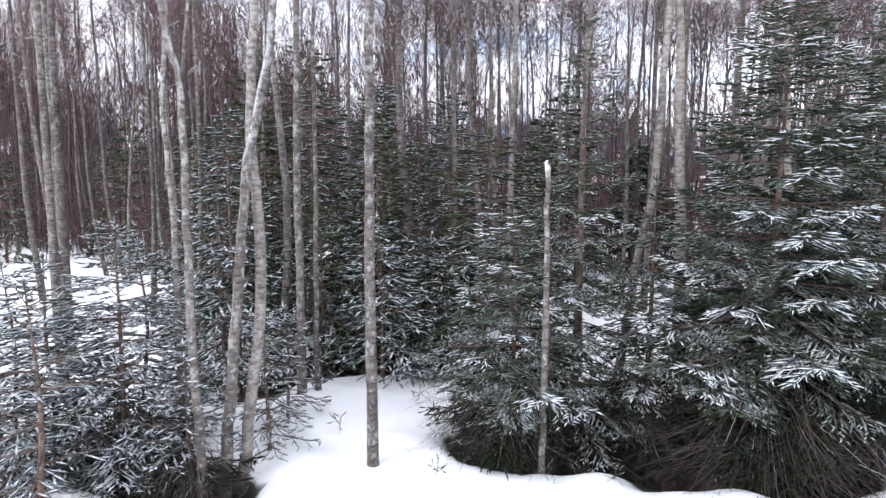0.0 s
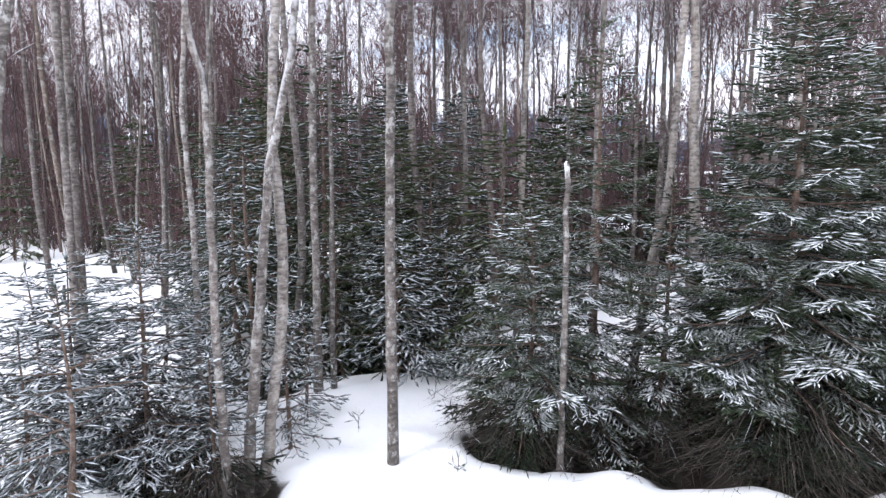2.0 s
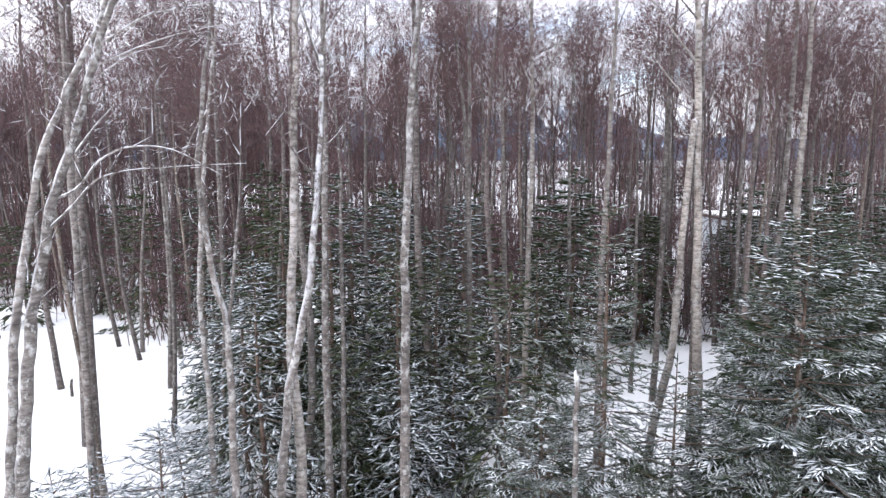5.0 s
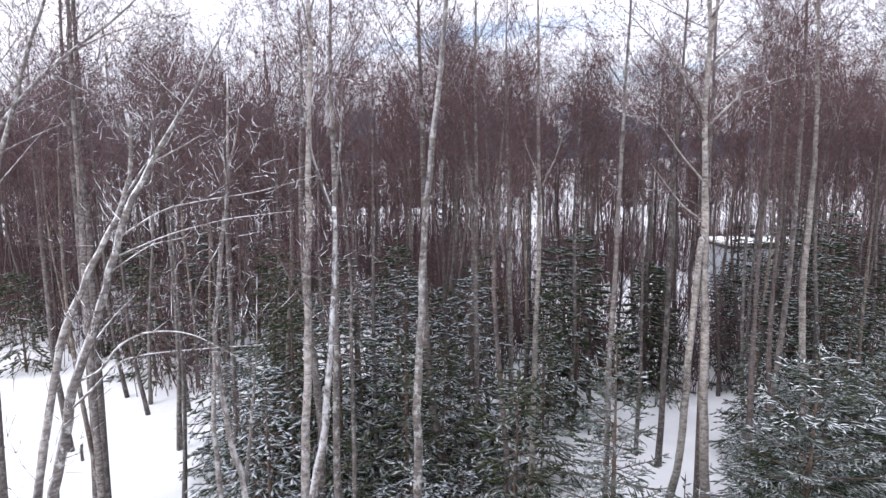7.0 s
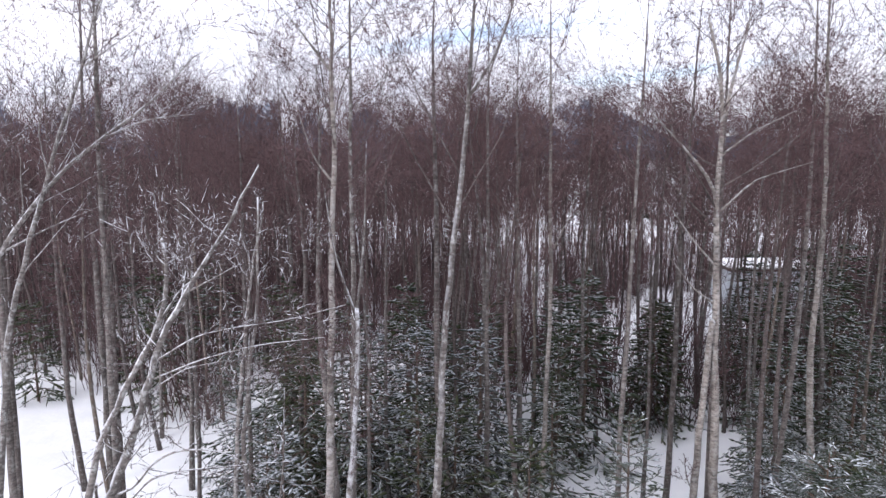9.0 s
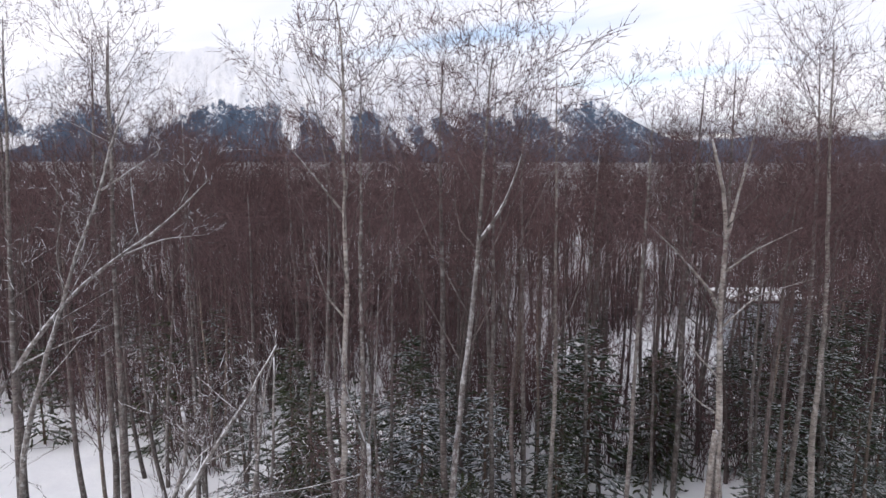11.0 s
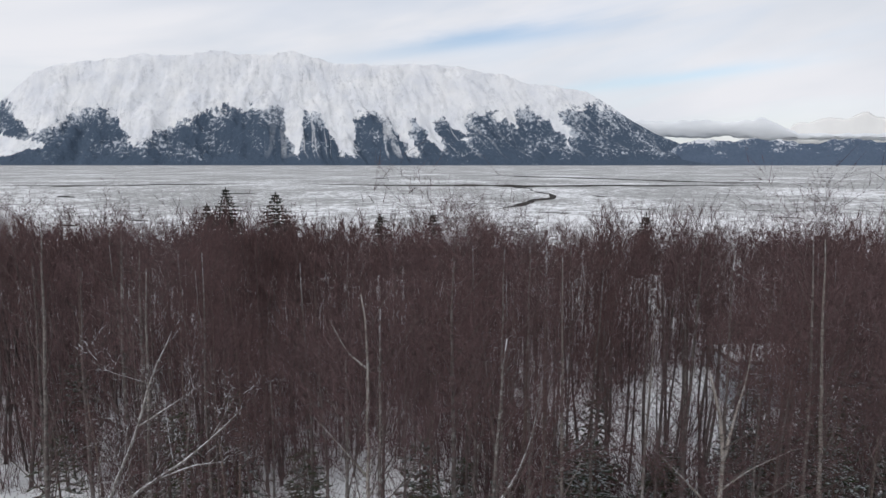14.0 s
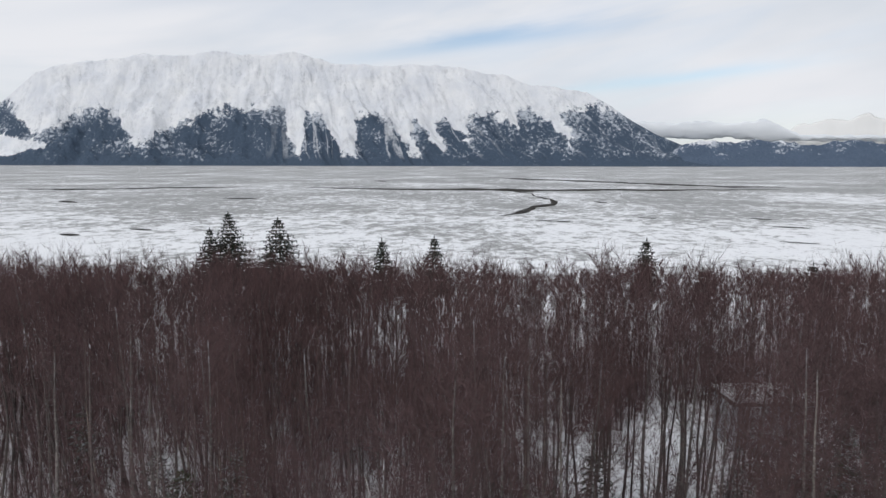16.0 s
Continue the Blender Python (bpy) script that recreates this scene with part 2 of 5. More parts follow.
def snow_ground_material():
    m, nt, bsdf = shader("snow_ground", 0.6)
    geo = nt.nodes.new("ShaderNodeNewGeometry")
    sep = nt.nodes.new("ShaderNodeSeparateXYZ")
    nt.links.new(geo.outputs["Position"], sep.inputs[0])
    col = ramp_of(nt, noise_tex(nt, 0.8, 4), [(0.3, (0.81, 0.82, 0.84)), (0.7, (0.89, 0.895, 0.90))])
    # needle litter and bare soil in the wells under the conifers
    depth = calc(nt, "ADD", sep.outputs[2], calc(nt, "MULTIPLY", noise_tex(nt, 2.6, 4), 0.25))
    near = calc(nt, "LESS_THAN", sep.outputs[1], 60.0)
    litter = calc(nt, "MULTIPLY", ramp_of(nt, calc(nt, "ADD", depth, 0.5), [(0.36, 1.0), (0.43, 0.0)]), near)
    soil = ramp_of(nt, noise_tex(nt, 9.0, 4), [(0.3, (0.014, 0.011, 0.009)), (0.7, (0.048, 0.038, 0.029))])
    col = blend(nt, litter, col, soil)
    # fallen bark flakes and needles, thin on the snow
    flecks = calc(nt, "MULTIPLY", ramp_of(nt, noise_tex(nt, 16.0, 5, 0.75), [(0.68, 0.0), (0.72, 0.5)]), near)
    col = blend(nt, flecks, col, (0.16, 0.12, 0.09))
    # the tidal flats: wind-packed snow with dead sedge showing through in streaks
    flats = ramp_of(nt, calc(nt, "DIVIDE", sep.outputs[1], 400.0), [(0.20, 0.0), (0.24, 1.0)])
    sedge = noise_tex(nt, 0.27, 9, 0.82, (0.85, 0.7, 1.0))
    big = noise_tex(nt, 0.013, 6, 0.66, (0.8, 0.7, 1.0))
    more = ramp_of(nt, calc(nt, "DIVIDE", sep.outputs[1], 1500.0), [(0.06, 0.01), (0.11, 0.055), (0.20, 0.115), (0.45, 0.13), (1.0, 0.135)])
    amount = calc(nt, "ADD", calc(nt, "ADD", sedge, calc(nt, "MULTIPLY", calc(nt, "SUBTRACT", big, 0.5), 0.55)), more)
    shown = calc(nt, "MULTIPLY", ramp_of(nt, amount, [(0.54, 0.0), (0.625, 0.85)]), flats)
    grass = ramp_of(nt, noise_tex(nt, 0.5, 4), [(0.3, (0.115, 0.117, 0.110)), (0.7, (0.24, 0.24, 0.23))])
    col = blend(nt, shown, col, grass)
    nt.links.new(col, bsdf.inputs["Base Color"])
    bumped(nt, bsdf, noise_tex(nt, 3.5, 6, 0.6), 0.35, 0.06)
    bsdf.inputs["Subsurface Weight"].default_value = 0.0
    return m


def mountain_material(name, hazed_forest_low, hazed_forest_high, speckle=0.572, chutes=1.0):
    """Conifer forest, distance haze in its colour, with snow between the crowns; snow with rock ribs that run down the
    slope where the cover attribute is high.
    """
    m, nt, bsdf = shader(name, 0.9)
    bsdf.inputs["Specular IOR Level"].default_value = 0.1
    att, fall = nt.nodes.new("ShaderNodeAttribute"), nt.nodes.new("ShaderNodeAttribute")
    att.attribute_name, fall.attribute_name = "cover", "fall"
    sep = nt.nodes.new("ShaderNodeSeparateXYZ")
    nt.links.new(nt.nodes.new("ShaderNodeNewGeometry").outputs["Position"], sep.inputs[0])
    height = calc(nt, "DIVIDE", sep.outputs[2], 700.0)

    def streaks(scale, detail, rough, along_fall):
        flow = nt.nodes.new("ShaderNodeCombineXYZ")
        nt.links.new(fall.outputs["Fac"], flow.inputs[0])
        nt.links.new(calc(nt, "MULTIPLY", sep.outputs[2], along_fall), flow.inputs[1])
        n = nt.nodes.new("ShaderNodeTexNoise")
        n.inputs["Scale"].default_value, n.inputs["Detail"].default_value, n.inputs["Roughness"].default_value = scale, detail, rough
        n.inputs["Distortion"].default_value = 0.5
        nt.links.new(flow.outputs[0], n.inputs["Vector"])
        return n.outputs[0]

    # ragged upper edge of the forest, broken by snow lanes that follow the fall
    edge = calc(nt, "ADD", calc(nt, "MULTIPLY", noise_tex(nt, 0.022, 9, 0.75), 0.65), calc(nt, "MULTIPLY", streaks(0.016, 6, 0.7, 0.25), 0.35))
    val = calc(nt, "ADD", att.outputs["Fac"], calc(nt, "MULTIPLY", calc(nt, "SUBTRACT", edge, 0.5), 6.0))
    snowy = ramp_of(nt, calc(nt, "ADD", calc(nt, "MULTIPLY", val, 0.5), 0.5), [(0.44, 0.0), (0.56, 1.0)])
    # the blue of the air in between is mixed into these forest colours
    trees = ramp_of(nt, noise_tex(nt, 0.09, 6, 0.7), [(0.3, hazed_forest_low), (0.7, hazed_forest_high)])
    # clearings: many small ones, fewer on the low wooded shore
    open_at = calc(nt, "ADD", calc(nt, "MULTIPLY", noise_tex(nt, 0.050, 8, 0.74), 0.62), calc(nt, "MULTIPLY", noise_tex(nt, 0.007, 4, 0.6), 0.38))
    open_at = calc(nt, "ADD", open_at, ramp_of(nt, height, [(0.03, -0.0), (0.10, 0.06)]))
    open_at = calc(nt, "ADD", open_at, calc(nt, "MULTIPLY", att.outputs["Fac"], 0.035))
    trees = blend(nt, ramp_of(nt, open_at, [(speckle - 0.025, 0.0), (speckle + 0.035, 0.8)]), trees, (0.66, 0.70, 0.76))
    # avalanche chutes on the middle spurs
    off = calc(nt, "ADD", calc(nt, "ABSOLUTE", calc(nt, "SUBTRACT", streaks(0.0062, 2, 0.5, 0.05), 0.5)), calc(nt, "MULTIPLY", calc(nt, "SUBTRACT", noise_tex(nt, 0.035, 7, 0.75), 0.5), 0.07))
    where = ramp_of(nt, calc(nt, "DIVIDE", calc(nt, "ADD", sep.outputs[0], 1600.0), 3200.0), [(0.16, 0.0), (0.26, 1.0), (0.50, 1.0), (0.58, 0.2)])
    chute = calc(nt, "MULTIPLY", ramp_of(nt, off, [(0.004, 0.6 * chutes), (0.014, 0.0)]), calc(nt, "MULTIPLY", where, ramp_of(nt, height, [(0.05, 0.0), (0.10, 1.0)])))
    # rock ribs and wind-scoured faces on the open snow
    ribs = calc(nt, "ADD", calc(nt, "MULTIPLY", streaks(0.020, 9, 0.74, 0.3), 0.5), calc(nt, "MULTIPLY", noise_tex(nt, 0.030, 10, 0.78), 0.5))
    crags = ramp_of(nt, noise_tex(nt, 0.0042, 4, 0.6), [(0.38, 0.15), (0.62, 1.0)])
    rock = calc(nt, "MULTIPLY", ramp_of(nt, ribs, [(0.50, 0.0), (0.60, 0.5)]), crags)
    drift = ramp_of(nt, noise_tex(nt, 0.0065, 6, 0.6), [(0.35, (0.80, 0.82, 0.86)), (0.65, (0.94, 0.945, 0.95))])
    snowc = blend(nt, rock, drift, (0.34, 0.36, 0.39))
    nt.links.new(blend(nt, calc(nt, "MAXIMUM", snowy, chute), trees, snowc), bsdf.inputs["Base Color"])
    bumped(nt, bsdf, calc(nt, "ADD", noise_tex(nt, 0.008, 11, 0.70, (1.0, 1.0, 0.7), "Object", 0.4), calc(nt, "MULTIPLY", streaks(0.012, 6, 0.6, 0.2), 0.4)), 0.9, 40.0)
    return m


def plain_material(name, low, high, scale, rough=0.8):
    m, nt, bsdf = shader(name, rough)
    nt.links.new(ramp_of(nt, noise_tex(nt, scale, 4), [(0.3, low), (0.7, high)]), bsdf.inputs["Base Color"])
    return m


FROST = plain_material("snow_clotted_needles", (0.48, 0.51, 0.54), (0.80, 0.83, 0.87), 9.0, 0.8)
SNOW = plain_material("snow", (0.82, 0.83, 0.85), (0.90, 0.905, 0.91), 4.0, 0.7)
WALL_PALE = plain_material("pale_grey_cladding", (0.42, 0.46, 0.50), (0.52, 0.55, 0.58), 1.2, 0.6)
WALL_DARK = plain_material("dark_brown_boards", (0.06, 0.045, 0.04), (0.11, 0.08, 0.07), 3.0)
SOIL = plain_material("dark_wet_channel_mud", (0.030, 0.028, 0.026), (0.065, 0.06, 0.054), 0.2, 0.95)
SOIL.node_tree.nodes["Principled BSDF"].inputs["Specular IOR Level"].default_value = 0.05
GROUND = snow_ground_material()
# slate blue forest: distance haze put into the base colour
MOUNTAIN = mountain_material("snowy_hazed_mountainside", (0.060, 0.086, 0.128), (0.095, 0.130, 0.180))
# the same forest, paler and bluer: thicker haze painted in for the farther hills
HILLS = mountain_material("haze_blue_far_hills", (0.085, 0.12, 0.18), (0.13, 0.17, 0.235), 0.585, 0.0)
PEAKS = plain_material("far_white_peaks", (0.88, 0.87, 0.84), (0.95, 0.94, 0.91), 0.004, 0.9)


# ---- mesh helpers ----
class Soup:
    """Vertices and faces gathered as arrays, then made into one mesh."""

    def __init__(self):
        self.v, self.q, self.t, self.n = [], [], [], 0

    def add(self, verts, quads=None, tris=None):
        if quads is not None and len(quads):
            self.q.append(np.asarray(quads, np.int32) + self.n)
        if tris is not None and len(tris):
            self.t.append(np.asarray(tris, np.int32) + self.n)
        self.v.append(np.asarray(verts, np.float32))
        self.n += len(verts)

    def arrays(self):
        v = np.concatenate(self.v) if self.v else np.zeros((0, 3), np.float32)
        q = np.concatenate(self.q) if self.q else np.zeros((0, 4), np.int32)
        t = np.concatenate(self.t) if self.t else np.zeros((0, 3), np.int32)
        return v, q, t

    def mesh(self, name, material, smooth=True):
        v, q, t = self.arrays()
        me = bpy.data.meshes.new(name)
        me.vertices.add(len(v))
        me.vertices.foreach_set("co", v.ravel())
        loops = np.concatenate([q.ravel(), t.ravel()])
        me.loops.add(len(loops))
        me.loops.foreach_set("vertex_index", loops)
        me.polygons.add(len(q) + len(t))
        me.polygons.foreach_set("loop_start", np.concatenate([np.arange(len(q)) * 4, len(q) * 4 + np.arange(len(t)) * 3]).astype(np.int32))
        me.polygons.foreach_set("use_smooth", np.full(len(q) + len(t), smooth))
        me.materials.append(material)
        me.update(calc_edges=True)
        return me


def unit(v):
    v = np.asarray(v, float)
    return v / (np.linalg.norm(v, axis=-1, keepdims=True) + 1e-9)


def tube(soup, pts, radii, sides=6, lumpy=0.0, rng=None):
    """A bent, tapered round stem through pts, closed at both ends."""
    pts, radii = np.asarray(pts, float), np.asarray(radii, float)
    n = len(pts)
    d = unit(np.gradient(pts, axis=0))
    ref = np.where(np.abs(d[:, 2:3]) > 0.8, [[1.0, 0, 0]], [[0, 0, 1.0]])
    a = unit(np.cross(d, ref)); b = np.cross(d, a)
    th = np.arange(sides) * 2 * np.pi / sides
    rr = radii[:, None] * (np.ones((n, sides)) if not lumpy else 1 + lumpy * rng.standard_normal((n, sides)))
    ring = pts[:, None] + (a[:, None] * np.cos(th)[None, :, None] + b[:, None] * np.sin(th)[None, :, None]) * rr[..., None]
    i = np.arange(n - 1)[:, None] * sides
    k = np.arange(sides)[None]
    k2 = (k + 1) % sides
    quads = np.stack([i + k, i + k2, i + sides + k2, i + sides + k], -1).reshape(-1, 4)
    tip = n * sides
    tris = [(tip, (j + 1) % sides, j) for j in range(sides)] + [(tip + 1, (n - 1) * sides + j, (n - 1) * sides + (j + 1) % sides) for j in range(sides)]
    soup.add(np.concatenate([ring.reshape(-1, 3), pts[:1], pts[-1:] + d[-1:] * radii[-1]]), quads, tris)


def spikes(soup, a, b, r):
    """Thin three-sided twigs from a to b, r thick at the root."""
    a, b = np.asarray(a, float), np.asarray(b, float)
    if not len(a):
        return
    d = unit(b - a)
    ref = np.where(np.abs(d[:, 2:3]) > 0.8, [[1.0, 0, 0]], [[0, 0, 1.0]])
    u = unit(np.cross(d, ref)); w = np.cross(d, u)
    r = np.broadcast_to(np.asarray(r, float), (len(a),))[:, None]
    ring = [a + r * (math.cos(t) * u + math.sin(t) * w) for t in (0.5, 2.594, 4.689)]
    verts = np.stack([*ring, b], 1).reshape(-1, 3)
    o = (np.arange(len(a)) * 4)[:, None]
    tris = np.concatenate([o + [[0, 1, 3]], o + [[1, 2, 3]], o + [[2, 0, 3]]])
    soup.add(verts, None, tris)


def slivers(soup, a, b, r, rng):
    """The finest twigs, seen from afar: one tapering facet each, turned at random."""
    a, b = np.asarray(a, float), np.asarray(b, float)
    if not len(a):
        return
    u = unit(np.cross(unit(b - a), rng.standard_normal((len(a), 3)))) * np.broadcast_to(np.asarray(r, float), (len(a),))[:, None]
    soup.add(np.stack([a - u, a + u, b], 1).reshape(-1, 3), None, np.arange(len(a) * 3).reshape(-1, 3))


def shoots(soup, a, b, r):
    """Needle-clad shoots: spindles, thickest a third of the way out."""
    a, b = np.asarray(a, float), np.asarray(b, float)
    if not len(a):
        return
    d = unit(b - a)
    ref = np.where(np.abs(d[:, 2:3]) > 0.9, [[1.0, 0, 0]], [[0, 0, 1.0]])
    u = unit(np.cross(d, ref)); w = np.cross(d, u)
    r = np.broadcast_to(np.asarray(r, float), (len(a),))[:, None]
    m = a + (b - a) * 0.45
    ring = [m + r * (math.cos(t) * u + math.sin(t) * w) for t in (1.571, 3.665, 5.760)]
    verts = np.stack([a, *ring, b], 1).reshape(-1, 3)
    o = (np.arange(len(a)) * 5)[:, None]
    tris = np.concatenate([o + [[0, j, i]] for i, j in ((1, 2), (2, 3), (3, 1))] + [o + [[4, i, j]] for i, j in ((1, 2), (2, 3), (3, 1))])
    soup.add(verts, None, tris)


def joined(name, pairs):
    """One mesh of several soups, each with its own material."""
    pairs = [(s, m) for s, m in pairs if s is not None and s.n]
    out, kinds_q, kinds_t = Soup(), [], []
    for k, (s, m) in enumerate(pairs):
        v, q, t = s.arrays()
        out.add(v, q, t)
        kinds_q.append(np.full(len(q), k))
        kinds_t.append(np.full(len(t), k))
    me = out.mesh(name, pairs[0][1])
    for _, m in pairs[1:]:
        me.materials.append(m)
    me.polygons.foreach_set("material_index", np.concatenate(kinds_q + kinds_t).astype(np.int32))
    return me


def link_part(name, me, parent, label=""):
    ob = new(name, me)
    ob.parent = parent
    if label:
        ob["label"] = label
    return ob


def empty(name, m, label, category, group="", kind=""):
    e = new(name)
    e.matrix_world = m
    return tagged(e, label, category, group, kind)


# ---- ground ----
def fbm(x, y, scale, octaves=3):
    return noise.fractal((x * scale, y * scale, 3.7), 1.0, 2.0, octaves)


# hollows round the feet of the conifers: x, y, radius, depth
WELLS = [(5.0, 9.35, 1.5, 0.5), (2.3, 9.85, 1.25, 0.5), (1.0, 9.5, 0.95, 0.42), (3.5, 9.75, 1.3, 0.5), (-3.35, 7.75, 0.85, 0.42), (-4.6, 8.7, 0.8, 0.40),
         (-4.15, 12.2, 1.2, 0.4), (-1.5, 14.2, 1.3, 0.4), (-2.6, 13.2, 1.0, 0.4)]


def ground_z(x, y):
    z = 0.10 * fbm(x, y, 0.35) + 0.05 * fbm(x + 31, y, 1.1, 2)
    if y < 22:
        z += 0.035 * fbm(x, y + 9, 2.4, 2)
    z *= min(1.0, max(0.25, 1.3 - abs(y - 12) / 60))
    drop = min(1.0, max(0.0, (y - 76) / 26))
    z = z - 1.5 * drop * drop * (3 - 2 * drop)
    if y < 30:
        z -= 0.10 * math.exp(-((x + 1.0) ** 2 + (y - 8.4) ** 2) / 2.5)
        # the low bank that the clearing ends in
        for wx, wy, r, d in WELLS:
            q = ((x - wx) ** 2 + (y - wy) ** 2) / (r * r * (1 + 0.5 * fbm(x, y, 0.9, 2)))
            if 0 <= q < 4:
                w = 1 / (1 + q ** 4)
                z -= d * w
    return z


def graded(a, b, fine, far_lo, far_hi, grow=1.09):
    """Coordinates: fine steps between a and b, then ever wider ones to both far ends."""
    mid = list(np.arange(a, b + 1e-6, fine))
    lo, hi, s = [a], [b], fine
    while lo[-1] > far_lo:
        s *= grow
        lo.append(lo[-1] - s)
    s = fine
    while hi[-1] < far_hi:
        s *= grow
        hi.append(hi[-1] + s)
    return lo[:0:-1] + mid + hi[1:]


def build_ground():
    xs, ys = graded(-7, 7, 0.17, -3600, 3600, 1.09), graded(6.5, 14, 0.17, -60, 4300, 1.07)
    soup = Soup()
    verts = np.array([(x, y, ground_z(x, y)) for y in ys for x in xs])
    nx, ny = len(xs), len(ys)
    j, i = np.meshgrid(np.arange(ny - 1), np.arange(nx - 1), indexing="ij")
    k = (j * nx + i).ravel()
    soup.add(verts, np.stack([k, k + 1, k + nx + 1, k + nx], -1))
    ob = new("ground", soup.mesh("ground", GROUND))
    tagged(ob, "deep uneven snow with bare needle litter under the conifers", "ground", kind="structure")


build_ground()


# ---- the mountains beyond the flats ----
# ridge of the main mountain: bearing (tangent), height over distance (tangent)
RIDGE = [(-0.95, 0.030), (-0.85, 0.052), (-0.762, 0.068), (-0.705, 0.097), (-0.648, 0.142), (-0.602, 0.1566), (-0.540, 0.1644), (-0.469, 0.1704), (-0.398, 0.1695), (-0.367, 0.178), (-0.319, 0.1704), (-0.240, 0.1739),
         (-0.205, 0.1654), (-0.170, 0.1561), (-0.083, 0.1553), (-0.021, 0.1553), (0.049, 0.146), (0.093, 0.1384), (0.128, 0.1239), (0.181, 0.1197), (0.216, 0.1128), (0.252, 0.0931), (0.289, 0.0697), (0.325, 0.0498), (0.370, 0.0323), (0.416, 0.0104), (0.461, 0.0)]


def curve_at(table, u):
    return float(np.interp(u, [p[0] for p in table], [p[1] for p in table]))


# upper edge of the forest on the main mountain: bearing and height (tangents)
TREELINE = [(-0.95, 0.085), (-0.69, 0.098), (-0.66, 0.045), (-0.58, 0.078), (-0.55, 0.090), (-0.535, 0.088), (-0.515, 0.070), (-0.497, 0.030), (-0.46, 0.046), (-0.42, 0.066), (-0.38, 0.080), (-0.33, 0.090),
            (-0.28, 0.088), (-0.258, 0.085), (-0.250, 0.030), (-0.240, 0.015), (-0.232, 0.050), (-0.224, 0.080), (-0.205, 0.080), (-0.195, 0.060), (-0.185, 0.020), (-0.165, 0.015), (-0.155, 0.050), (-0.145, 0.078), (-0.12, 0.084), (-0.098, 0.070), (-0.090, 0.020), (-0.080, 0.016), (-0.072, 0.060),
            (-0.058, 0.074), (-0.045, 0.018), (-0.038, 0.030), (-0.030, 0.066), (-0.01, 0.070), (0.0, 0.040), (0.02, 0.070), (0.045, 0.082), (0.07, 0.078), (0.088, 0.055), (0.105, 0.085), (0.125, 0.090), (0.140, 0.070), (0.150, 0.030), (0.16, 0.050), (0.175, 0.082), (0.20, 0.088), (0.47, 0.09)]


def wooded(u, h, lean):
    """How far below the forest's edge a place of the mountainside lies (tangents; below 0 inside the forest)."""
    if u < -0.63 and 0.016 < h - 0.2 * (u + 0.70) < 0.016 + 0.034 * min(1.0, (-0.63 - u) / 0.07):      # a treeless snow slope, narrowing inland
        return 0.012
    return min(h - curve_at(TREELINE, u + lean * (h - 0.085)), (h - 0.013) * 0.8)


def build_mountain():
    FOOT, TOP, n_u, n_v = 3560.0, 4020.0, 540, 84
    us = np.linspace(-0.95, 0.465, n_u)
    verts, cover, fall = [], [], []
    for jv in range(n_v):
        v = jv / (n_v - 1) * 1.2
        s = min(v, 1.0)
        for u in us:
            H = curve_at(RIDGE, u) * TOP
            lean = float(np.interp(u, (-0.7, -0.3, -0.15, 0.0, 0.15, 0.4), (-0.5, -0.1, 0.35, 0.8, 1.1, 1.2)))
            c = u + lean * H / TOP * s + 0.012 * noise.noise((u * 18, s * 2.5, 0.7)) + 0.005 * noise.noise((u * 50, s * 6, 3.7))
            g1 = abs(noise.noise((c * 11.0, s * 0.35, 4.2)))
            g2 = abs(noise.noise((c * 27.0 + 5, s * 0.7, 9.1)))
            g3 = abs(noise.noise((c * 64.0 + 5, s * 1.2, 2.1)))
            rough = noise.fractal((c * 30, s * 4.5, 1.3), 0.8, 2.1, 6)
            cut = 0.60 * max(0.0, 1 - g1 * 2.4) + 0.26 * max(0.0, 1 - g2 * 2.6) + 0.10 * max(0.0, 1 - g3 * 2.4)      # 1 in the beds of the gullies
            body = 0.55 * s + 0.45 * s * s
            z = H * (body - (0.17 - 0.06 * s) * cut * math.sin(math.pi * min(1.0, s * 1.02)) ** 0.6 + 0.085 * rough * min(1, 3 * s) * (1 if s < 0.9 else max(0.22, (1.0 - s) * 10)))
            if v > 1:
                z *= 1 - 8.0 * (v - 1) ** 2
            far = FOOT + (TOP - FOOT) * v
            verts.append((u * (FOOT + (TOP - FOOT) * s), far, z - 2.0))
            wob = 0.006 * noise.noise((u * 60, z * 0.02, 3.3)) + 0.004 * noise.noise((u * 150, z * 0.05, 8.3))
            inside = wooded(u + wob, z / far + wob, 0.8 * max(0.0, lean))
            cover.append(max(-1.5, min(1.6, inside * 52.0)))
            fall.append(c * 3900.0)
    soup = Soup()
    j, i = np.meshgrid(np.arange(n_v - 1), np.arange(n_u - 1), indexing="ij")
    k = (j * n_u + i).ravel()
    soup.add(verts, np.stack([k, k + 1, k + n_u + 1, k + n_u], -1))
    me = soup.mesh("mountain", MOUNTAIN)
    me.attributes.new("cover", "FLOAT", "POINT").data.foreach_set("value", cover)
    me.attributes.new("fall", "FLOAT", "POINT").data.foreach_set("value", fall)
    tagged(new("mountain", me), "long snow-capped mountain with dark forest on its lower spurs", "mountain", kind="structure")


